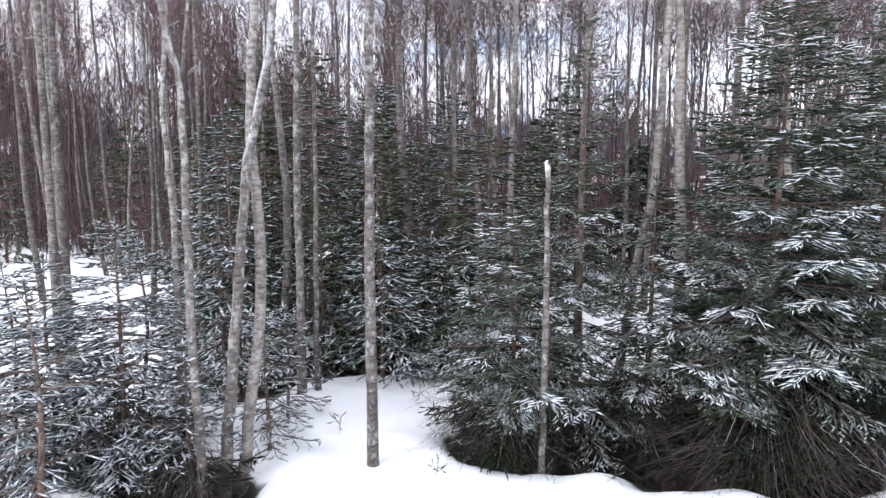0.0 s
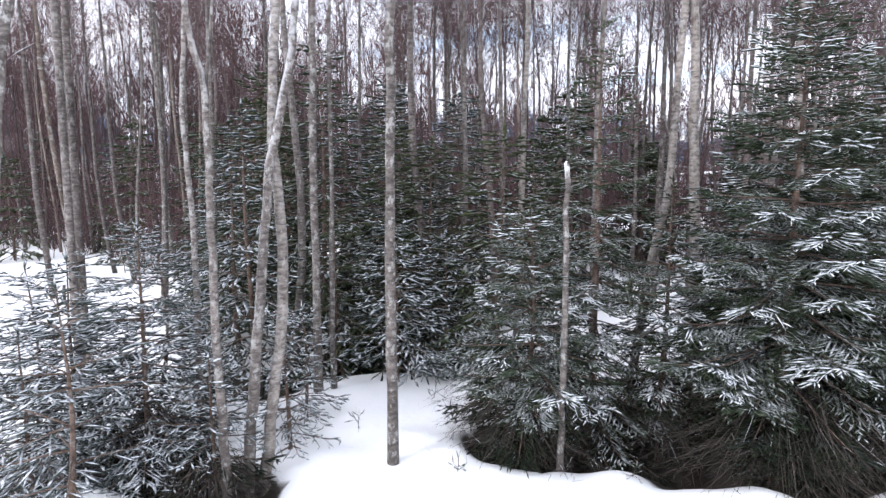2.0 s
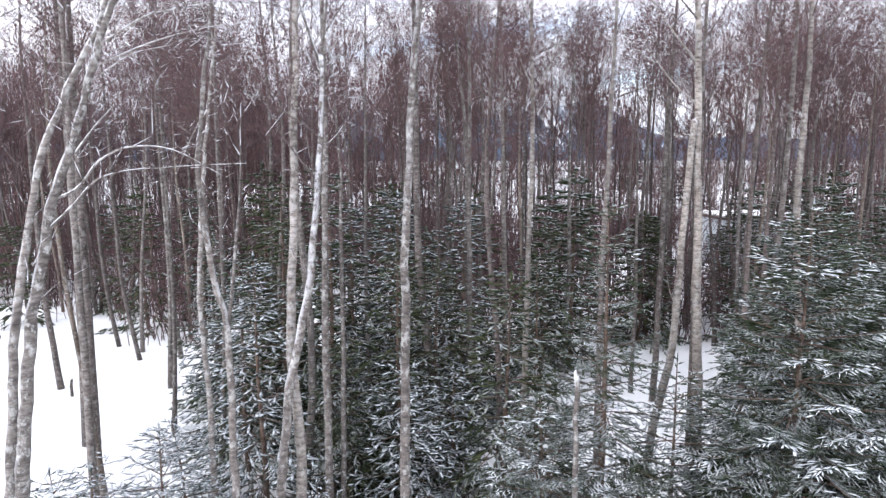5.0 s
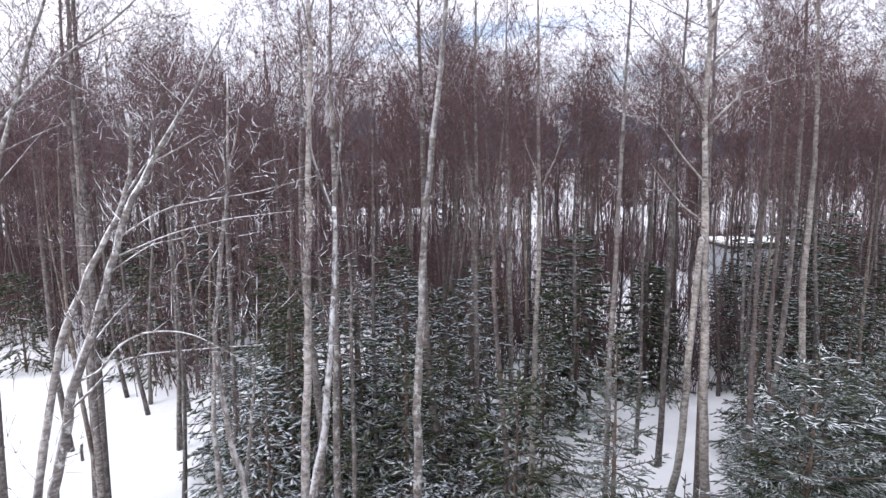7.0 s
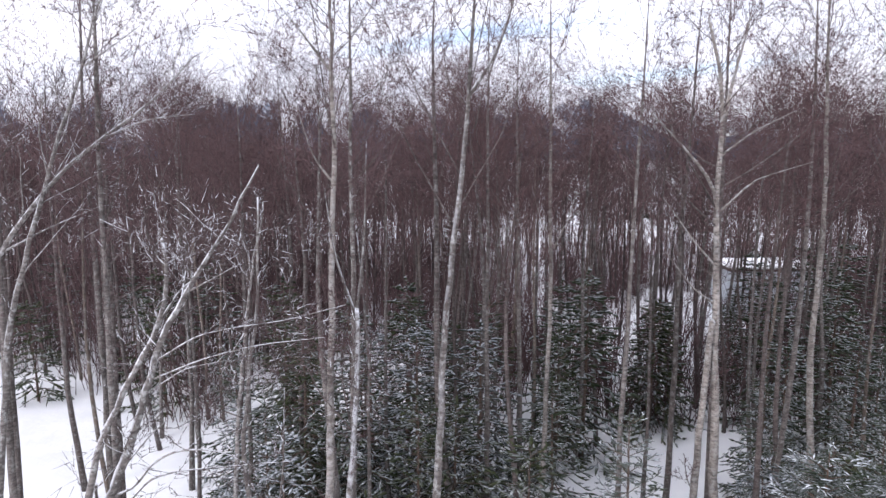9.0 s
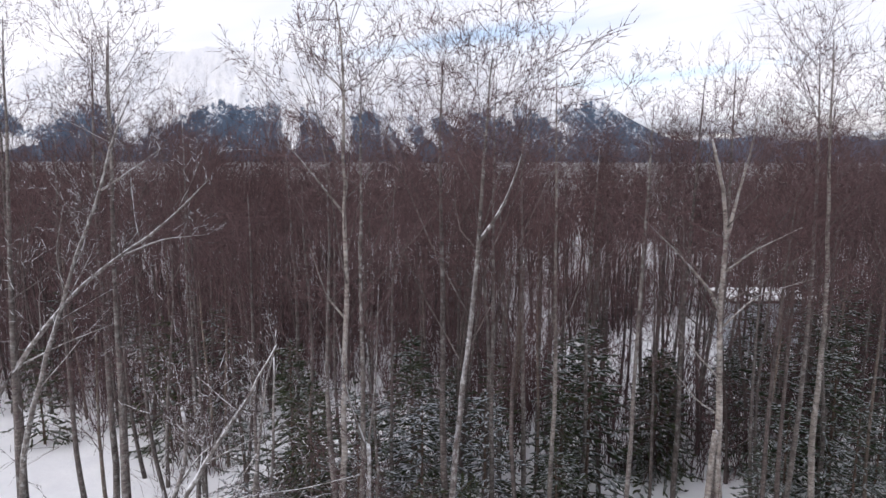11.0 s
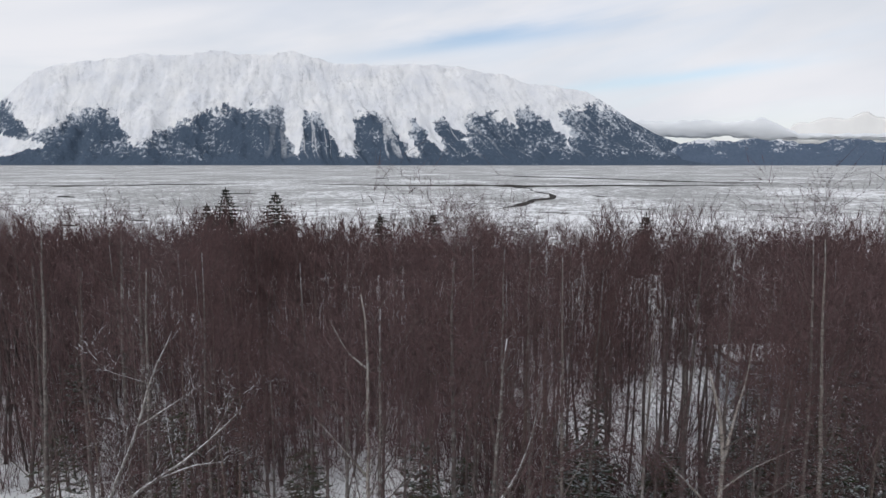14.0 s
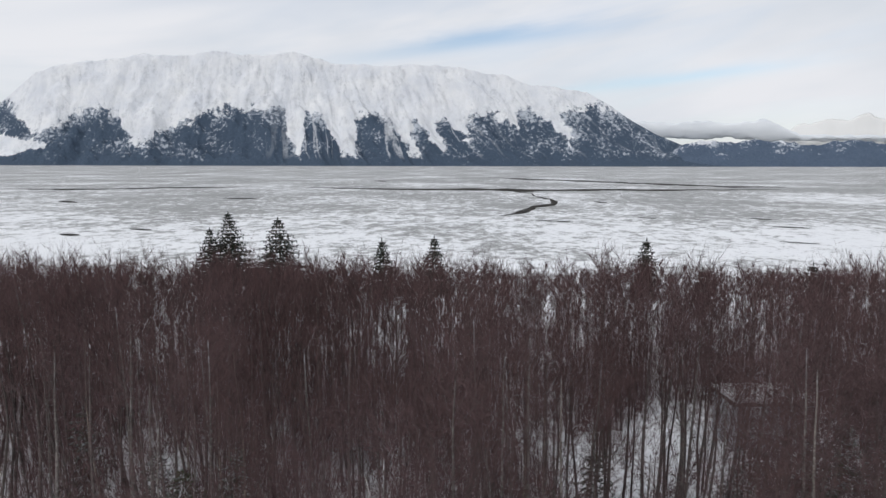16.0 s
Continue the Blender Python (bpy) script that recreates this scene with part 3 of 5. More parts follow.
def build_range(name, label, material, table, foot, top, seed, rough):
    n_u, n_v = 150, 30
    us = np.linspace(table[0][0], table[-1][0], n_u)
    verts, cover, fall = [], [], []
    for jv in range(n_v):
        v = jv / (n_v - 1) * 1.2
        for u in us:
            f = noise.fractal((u * 30 + seed, v * 3, seed), 1.0, 2.0, 5)
            s = min(v, 1)
            z = curve_at(table, u) * top * (s * (0.8 + 0.2 * s) + rough * f * s) * (1 if v < 1 else 1 - (v - 1))
            verts.append((u * top, foot + (top - foot) * v, z - 2))
            cover.append((z - 175) / 45 + f + (0.7 if u < 0.44 and v > 0.35 else 0.0))
            fall.append(u * 3900 + z)
    soup = Soup()
    j, i = np.meshgrid(np.arange(n_v - 1), np.arange(n_u - 1), indexing="ij")
    k = (j * n_u + i).ravel()
    soup.add(verts, np.stack([k, k + 1, k + n_u + 1, k + n_u], -1))
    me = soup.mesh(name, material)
    me.attributes.new("cover", "FLOAT", "POINT").data.foreach_set("value", cover)
    me.attributes.new("fall", "FLOAT", "POINT").data.foreach_set("value", fall)
    tagged(new(name, me), label, "mountain", kind="structure")


build_mountain()
build_range("far_hills", "low forested hills across the water, coloured blue with haze", HILLS, [(0.345, 0.012), (0.365, 0.034), (0.396, 0.0414), (0.449, 0.0388), (0.484, 0.0415), (0.538, 0.0398), (0.565, 0.0329), (0.591, 0.0364), (0.625, 0.0426), (0.686, 0.0383), (0.76, 0.0402)], 3700.0, 3860.0, 3.1, 0.16)
build_range("far_peaks", "sunlit white peaks half hidden in cloud", PEAKS, [(0.50, 0.03), (0.528, 0.0485), (0.544, 0.0641), (0.579, 0.0703), (0.623, 0.0729), (0.657, 0.0833), (0.682, 0.0730), (0.729, 0.0618), (0.77, 0.05)], 4080.0, 4150.0, 7.7, 0.05)


def build_cloud_bank():
    """A low grey bank of cloud lying along the far hills."""
    m, nt, bsdf = shader("grey_cloud", 1.0)
    nt.links.new(ramp_of(nt, noise_tex(nt, 0.004, 5, 0.6, (0.4, 1, 2.5)), [(0.3, (0.72, 0.75, 0.78)), (0.7, (0.86, 0.88, 0.89))]), bsdf.inputs["Base Color"])
    soup = Soup()
    n_u, n_v = 160, 14
    verts = []
    for jv in range(n_v):
        a = jv / (n_v - 1)
        for u in np.linspace(0.27, 0.82, n_u):
            mid = float(np.interp(u, (0.31, 0.36, 0.50, 0.55, 0.82), (0.056, 0.056, 0.056, 0.0450, 0.0435))) + 0.002 * noise.noise((u * 9, 1.1, 0))
            half = float(np.interp(u, (0.31, 0.36, 0.50, 0.55, 0.82), (0.016, 0.016, 0.0155, 0.0060, 0.0055))) * (0.9 + 0.5 * noise.noise((u * 14, 5.5, 0))) 
            b = 0.0030 * noise.fractal((u * 60, a * 4, 2), 1.0, 2.0, 4)
            ang = math.pi * (a - 0.5)
            verts.append((u * 4060, 4065 - 25 * math.cos(ang), (mid + half * math.sin(ang) + b) * 4060 - 2.0))
    j, i = np.meshgrid(np.arange(n_v - 1), np.arange(n_u - 1), indexing="ij")
    k = (j * n_u + i).ravel()
    soup.add(verts, np.stack([k, k + 1, k + n_u + 1, k + n_u], -1))
    tagged(new("cloud_bank", soup.mesh("cloud_bank", m)), "low grey bank of cloud along the hills", "cloud", kind="structure")


build_cloud_bank()


# ---- creeks in the tidal flats ----
def creek(pts, width, label="dark unfrozen creek winding through the snowy flats"):
    pts = np.array(pts, float)
    n = 60
    t = np.linspace(0, len(pts) - 1, n)
    line = np.stack([np.interp(t, np.arange(len(pts)), pts[:, k]) for k in (0, 1)], -1)
    verts = []
    for k, (x, y) in enumerate(line):
        w = width * (0.55 + 0.6 * abs(noise.noise((x * 0.03, y * 0.03, 1))) * 2) * min(1, 0.15 + 3.2 * min(k, n - 1 - k) / n)
        dx, dy = 9 * noise.noise((x * 0.02, y * 0.02, 5)), 14 * noise.noise((x * 0.02, y * 0.02, 8))
        for side in (-1, -0.4, 0.4, 1):
            jag = 1 + 0.5 * noise.noise((x * 0.09, side * 3, y * 0.05))
            verts.append((x + dx, y + dy + side * w * jag, -1.40 if abs(side) > 0.9 else -1.34))
    soup = Soup()
    k = np.arange((n - 1) * 4).reshape(n - 1, 4)[:, :3].ravel()
    soup.add(verts, np.stack([k, k + 4, k + 5, k + 1], -1))
    tagged(new("creek", soup.mesh("creek", SOIL)), label, "creek", "creeks in the flats", "structure")


creek([(19, 258), (27, 275), (34, 288), (39, 311), (53, 328), (58, 358), (55, 401), (49, 473), (47, 500)], 11.0)
creek([(-125, 526), (-66, 505), (-5, 493), (51, 489), (113, 494), (179, 494), (265, 514)], 21.0)
creek([(58, 905), (80, 843), (162, 717), (214, 625), (255, 568), (296, 552)], 34.0)
creek([(-352, 490), (-285, 482), (-238, 512), (-181, 534)], 16.0)
SMALL_POOL = "small dark pool of mud in the snowy flats"
for x, y, length, width in ((84, 336, 9, 7), (80, 240, 7, 3), (117, 241, 6, 3), (93, 162, 6, 1.6), (-204, 333, 20, 7), (-123, 368, 24, 6), (-73, 715, 22, 14), (-98, 196, 8, 2.2), (37, 230, 12, 2.6), (-110, 183, 8, 2.2), (114, 213, 9, 2.2)):
    creek([(x - length / 2, y + width), (x, y), (x + length / 2, y - width)], width, SMALL_POOL)


# ---- pale shed among the trees ----
def build_shed():
    shed = empty("shed", pose(21.3, 43.2, 0, 0, 0, 2), "low shed with pale grey cladding and snow on its roof", "shed")
    def box(name, size, at, mat, bevel=0.03, parent=shed, label=""):
        bm = bmesh.new()
        bmesh.ops.create_cube(bm, size=1, matrix=Matrix.Translation(at) @ Matrix.Diagonal((*size, 1)))
        bmesh.ops.bevel(bm, geom=bm.edges[:], offset=bevel, segments=1, affect="EDGES")
        me = bpy.data.meshes.new(name)
        bm.to_mesh(me)
        bm.free()
        me.materials.append(mat)
        return link_part(name, me, parent, label)
    wall = box("wall", (5.6, 3.2, 3.35), (0, 0, 1.55), WALL_PALE)
    for k in range(14):
        box("panel", (0.37, 0.05, 3.1), (-2.6 + 0.4 * k, -1.63, 1.65), WALL_PALE, 0.012, wall)
    box("roof", (6.0, 3.7, 0.16), (0, 0, 3.3), WALL_DARK)
    box("roof_snow", (5.9, 3.6, 0.22), (0, 0, 3.50), SNOW, 0.09, shed, "thick level snow")


build_shed()


# ---- bare broadleaf trees ----
def wander(rng, base, H, lean=(0, 0), sway=0.12, n=9):
    """The line of a stem: mostly upright, gently bending."""
    t = np.linspace(0, 1, n)
    k = rng.standard_normal((2, 3)) * sway
    off = np.stack([sum(k[a, b] * np.sin((b + 1) * math.pi * t * 0.9 + 1.3 * b) / (b + 1) for b in range(3)) for a in (0, 1)], -1)
    off -= off[0]
    return np.stack([base[0] + off[:, 0] + lean[0] * t * H, base[1] + off[:, 1] + lean[1] * t * H, base[2] + t * H], -1)


def along(pts, t):
    """Place and heading at the fraction t of a line."""
    pts = np.asarray(pts, float)
    s = np.clip(t, 0, 1) * (len(pts) - 1)
    i = np.minimum(s.astype(int), len(pts) - 2)
    f = (s - i)[:, None]
    return pts[i] * (1 - f) + pts[i + 1] * f, unit(pts[i + 1] - pts[i])


def bough(rng, start, heading, length, curl, n=5):
    """A limb that leaves the stem and turns up towards the light."""
    pts = [np.array(start, float)]
    d = unit(heading)
    for k in range(n - 1):
        d = unit(d + np.array([0, 0, curl]) + rng.standard_normal(3) * 0.10)
        pts.append(pts[-1] + d * length / (n - 1))
    return np.array(pts)


def branchlet(rng, segs, start, heading, length, r, depth, up=0.10):
    """A crooked side branch that forks into finer and finer twigs; segs gathers (from, to, radius)."""
    p, d = tuple(start), tuple(heading)
    k = math.sqrt(sum(v * v for v in d)) + 1e-9
    d = (d[0] / k, d[1] / k, d[2] / k)
    n = 3 if depth else 2
    step = length / n
    g = rng.standard_normal((n, 3)).tolist()
    for k in range(n):
        q = (p[0] + d[0] * step, p[1] + d[1] * step, p[2] + d[2] * step)
        segs.append((*p, q[0] + d[0] * length * 0.05, q[1] + d[1] * length * 0.05, q[2] + d[2] * length * 0.05, max(0.0022, r * (1 - 0.28 * k))))
        if depth:
            for _ in range(2 if k else 1):
                s = rng.standard_normal(3).tolist()
                m = 0.85 / (math.sqrt(s[0] ** 2 + s[1] ** 2 + s[2] ** 2) + 1e-9)
                branchlet(rng, segs, q, (d[0] + s[0] * m, d[1] + s[1] * m, d[2] + s[2] * m + up), length * rng.uniform(0.32, 0.55), r * 0.5, depth - 1, up)
        p = q
        e = (d[0] + g[k][0] * 0.26, d[1] + g[k][1] * 0.26, d[2] + g[k][2] * 0.26 + up * 0.6)
        w = math.sqrt(e[0] ** 2 + e[1] ** 2 + e[2] ** 2) + 1e-9
        d = (e[0] / w, e[1] / w, e[2] / w)


def flush(soup, segs):
    if segs:
        a = np.array(segs)
        spikes(soup, a[:, 0:3], a[:, 3:6], a[:, 6])


def birch(rng, H, r0, crown_from=0.45, limbs=18, reach=0.16, sub=7, twigs=1150, sides=6):
    """Stem, limbs and twigs of a bare birch or alder, as three soups round the origin; the top of the stem dissolves into twigs."""
    stem, arms, fine, segs = Soup(), Soup(), Soup(), []
    pts = wander(rng, (0, 0, -0.25), 0.93 * H + 0.25, rng.standard_normal(2) * 0.022, 0.22, 10)
    tt = np.linspace(0, 1, len(pts))
    rad = r0 * (1 - tt) ** 0.8 + 0.007
    rad[0] *= 1.25
    tube(stem, pts, rad, sides, 0.05, rng)
    boughs = []
    for k in range(limbs):
        t = crown_from + (0.98 - crown_from) * (k + rng.random()) / limbs
        p, d = along(pts, np.array([t]))
        az = rng.random() * 2 * math.pi
        el = radians(rng.uniform(32, 68))
        out = np.array([math.cos(az) * math.cos(el), math.sin(az) * math.cos(el), math.sin(el)])
        ln = H * reach * (1.15 - 0.6 * (t - crown_from) / (1 - crown_from)) * rng.uniform(0.6, 1.25)
        limb = bough(rng, p[0], out, ln, 0.10, 5)
        rb = (r0 * (1 - t) ** 0.8 + 0.007) * 0.32
        tube(arms, limb, np.linspace(rb, 0.003, len(limb)), 3)
        boughs.append(limb)
        for m in range(sub):
            q, e = along(limb, np.array([rng.uniform(0.15, 1.0)]))
            branchlet(rng, segs, q[0], e[0] * 0.7 + unit(rng.standard_normal(3)) * 0.8 + np.array([0, 0, 0.2]), max(0.5, ln * rng.uniform(0.4, 0.8)), max(0.006, rb * 0.45), 1)
    for m in range(limbs * 2):
        q, e = along(pts, np.array([rng.uniform(0.64, 1.0)]))
        branchlet(rng, segs, q[0], unit(rng.standard_normal(3)) + np.array([0, 0, 0.5]), rng.uniform(0.5, 1.3), 0.007, 1)
    a = np.array(segs)
    slivers(fine, a[:, 0:3], a[:, 3:6], np.maximum(0.0044, a[:, 6] * 1.1), rng)
    i = rng.integers(0, len(a), twigs)
    u = rng.random(twigs)[:, None]
    p = a[i, 0:3] + (a[i, 3:6] - a[i, 0:3]) * u
    w = unit(unit(a[i, 3:6] - a[i, 0:3]) * 0.7 + unit(rng.standard_normal((twigs, 3))) * 0.8 + np.array([0, 0, 0.2]))
    slivers(fine, p, p + w * rng.uniform(0.3, 0.8, twigs)[:, None], rng.uniform(0.0038, 0.0052, twigs), rng)
    return stem, arms, fine


def tree_thing(name, label, soups, m, bark, twig, group="", category="tree"):
    t = empty(name, m, label, category, group)
    link_part("trunk", soups[0].mesh("trunk", bark), t)
    link_part("crown", joined("crown", [(soups[1], BARK_BROWN), (soups[2], twig)]), t)
    return t


# ---- spruces ----
def spruce(rng, H, R, start=0.25, whorl=0.30, per=6, spray=1.0, shoot_r=0.020, skirt=0.0, power=0.75, gap=0.0, dead=0, snow=0.0, fat=1.0, tuck=0.0):
    """A spruce: stem, and a list of boughs, each with wood and needle-clad shoots. spray: how closely the shoots stand."""
    stem = Soup()
    pts = wander(rng, (0, 0, -0.3), H + 0.3, rng.standard_normal(2) * 0.012, 0.05, 8)
    r0 = 0.011 * H + 0.018
    tube(stem, pts, np.linspace(r0, 0.006, len(pts)), 7, 0.04, rng)
    boughs = []
    z = start
    while z < H - 0.12:
        f = z / H
        n = max(3, int(round(per * (1 - 0.35 * f))))
        az0 = rng.random() * 6.28
        for k in range(n):
            if rng.random() < gap:
                continue
            az = az0 + 6.283 * k / n + rng.normal(0, 0.22)
            L = (R * max(0.04, 1 - f) ** power + 0.10) * rng.uniform(0.72, 1.12) * (min(1.0, 0.22 + 0.78 * z / tuck) if tuck else 1.0)
            e0 = radians(28 * f ** 1.3 * 1.6 - 10 + rng.normal(0, 5)) - skirt * max(0, 0.35 - f) * 2.2
            o = np.array([math.cos(az), math.sin(az), 0.0])
            s = np.linspace(0, 1, 7)
            sag = 0.20 + 0.10 * rng.random()
            zz = z + rng.normal(0, 0.05)
            dz = L * (math.tan(e0) * s - sag * s ** 2 + 0.20 * s ** 4)
            c, _ = along(pts, np.array([(zz + 0.3) / (H + 0.3)]))
            line = c[0] + o * (L * s)[:, None] + np.array([0, 0, 1.0]) * dz[:, None]
            wood, leaf, load = Soup(), Soup(), Soup()
            amount = 1.0 if zz > 1.0 and rng.random() < snow * 0.75 else 0.0
            mid, wid = rng.uniform(0.80, 1.0), rng.uniform(0.28, 0.5)
            tube(wood, line, np.linspace(0.006 + 0.008 * L, 0.003, 7), 4)
            across = np.array([-o[1], o[0], 0])
            inner = 0.12 if f > 0.3 else 0.22
            m = max(4, int(L / 0.062 * spray))
            t = np.clip(np.linspace(inner, 0.99, m) + rng.normal(0, 0.01, m), 0.02, 0.995)
            p, d = along(line, t)
            sg = np.where(np.arange(m) % 2, 1.0, -1.0)[:, None]
            ln = (0.12 * fat + 0.44 * L * (1 - t) ** 0.8 * np.minimum(1, (t - inner) * 4 + 0.35)) * rng.uniform(0.8, 1.12, m)
            lw = unit(d * 0.66 + sg * across * 0.76 + np.array([0, 0, -0.08]) + rng.normal(0, 0.07, (m, 3)))
            q = p + lw * ln[:, None] + np.array([0, 0, -0.45]) * (ln ** 1.5)[:, None]
            shoots(leaf, p, q, shoot_r * rng.uniform(0.75, 1.1, m))
            # side shoots on each branchlet
            cnt = np.maximum(1, (ln / 0.085 * spray).astype(int))
            idx = np.repeat(np.arange(m), cnt)
            u = rng.random(len(idx)) * 0.85 + 0.12
            pp = p[idx] + (q[idx] - p[idx]) * u[:, None]
            sd = np.where(rng.random(len(idx)) < 0.5, 1.0, -1.0)[:, None]
            perp = np.cross(lw[idx], [0, 0, 1.0])
            sl = (0.10 * fat + 0.34 * ln[idx] * (1 - u)) * rng.uniform(0.8, 1.15, len(idx))
            sw = unit(lw[idx] * 0.78 + sd * perp * 0.62 + rng.normal(0, 0.09, (len(idx), 3)) + np.array([0, 0, -0.10]))
            pe = pp + sw * sl[:, None]
            shoots(leaf, pp, pe, shoot_r * rng.uniform(0.7, 1.0, len(idx)))
            if amount > 0.01:
                # snow lies on the outer shoots, thickest near the tips
                lift = np.array([0, 0, shoot_r * 0.8])
                c1 = rng.random(m) < amount * np.clip(1.6 - 1.6 * np.abs(t - mid) / wid, 0, 1)
                c2 = rng.random(len(idx)) < amount * np.clip(1.6 - 1.6 * np.abs(t[idx] - mid) / wid, 0, 1)
                shoots(load, p[c1] + (q - p)[c1] * 0.25 + lift, q[c1] + lift * 0.5, shoot_r * rng.uniform(0.5, 0.9, int(c1.sum())))
                shoots(load, pp[c2] + (pe - pp)[c2] * 0.05 + lift, pe[c2] + lift * 0.5, shoot_r * rng.uniform(0.5, 0.95, int(c2.sum())))
            tip = line[-1]
            shoots(leaf, [line[-2]], [tip + unit(tip - line[-2]) * 0.07], shoot_r)
            boughs.append((wood, leaf, load))
        z += whorl * rng.uniform(0.8, 1.2) * (1.0 if f < 0.75 else 0.8)
    # leader
    wood, leaf = Soup(), Soup()
    p, d = along(pts, np.linspace(0.93, 1.0, 6))
    w = unit(rng.standard_normal((6, 3)) + np.array([0, 0, 0.9]))
    shoots(leaf, p, p + w * 0.12, shoot_r)
    shoots(leaf, [pts[-1] - [0, 0, 0.1]], [pts[-1] + [0, 0, 0.16]], shoot_r)
    spikes(wood, [pts[-1]], [pts[-1] + [0, 0, 0.2]], 0.006)
    boughs.append((wood, leaf, None))
    # dead, needleless twigs hanging under the lowest boughs
    if dead:
        a = rng.random(dead) * 6.283
        hh = rng.uniform(0.15, min(1.6, 0.35 * H), dead)
        o = np.stack([np.cos(a), np.sin(a), 0 * a], -1)
        p0 = np.stack([0 * a, 0 * a, hh], -1) + o * (rng.random(dead) * 0.45 * R)[:, None]
        p1 = p0 + o * (rng.uniform(0.25, 0.6, dead) * R)[:, None] + np.stack([0 * a, 0 * a, -hh * rng.uniform(0.2, 0.9, dead)], -1)
        wood = Soup()
        spikes(wood, p0, p1, 0.007)
        m = dead * 5
        i = rng.integers(0, dead, m)
        u = rng.random(m)[:, None]
        pp = p0[i] + (p1[i] - p0[i]) * u
        spikes(wood, pp, pp + unit(o[i] * 0.5 + rng.standard_normal((m, 3)) * 0.6 + np.array([0, 0, -0.5])) * rng.uniform(0.12, 0.4, m)[:, None], 0.0035)
        boughs.append((wood, None, None))
    return stem, boughs


def merged(soups):
    out = Soup()
    for s in soups:
        if s is not None and s.n:
            out.add(*s.arrays())
    return out


def spruce_thing(label, parts, m, needles, each=False, group="", name="spruce_tree", bare_below=0.0):
    """bare_below: the height under which the boughs carry little snow, their green darkened as shade."""
    def snowless_shaded(leaf):
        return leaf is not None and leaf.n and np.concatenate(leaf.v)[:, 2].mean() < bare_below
    stem, boughs = parts
    t = empty(name, m, label, "spruce tree", group)
    link_part("trunk", stem.mesh("trunk", BARK_SPRUCE), t)
    if each:
        for wood, leaf, load in boughs:
            b = link_part("bough" if leaf else "dead_bough", wood.mesh("bough", BARK_SPRUCE if leaf else DEAD), t)
            if leaf:
                link_part("needles", leaf.mesh("needles", NEEDLES_SHADED if snowless_shaded(leaf) else needles), b)
            if load is not None and load.n and not snowless_shaded(leaf):
                tagged(link_part("snow", load.mesh("snow", FROST), b, "lumpy fresh snow on the shoots"), kind="stuff")
    else:
        dead = [b[0] for b in boughs if b[1] is None]
        link_part("crown", joined("crown", [(merged([b[0] for b in boughs if b[1] is not None]), BARK_SPRUCE), (merged([b[1] for b in boughs if not snowless_shaded(b[1])]), needles), (merged([b[1] for b in boughs if snowless_shaded(b[1])]), NEEDLES_SHADED), (merged([b[2] for b in boughs if not snowless_shaded(b[1])]), FROST), (merged(dead), DEAD)]), t)
    return t


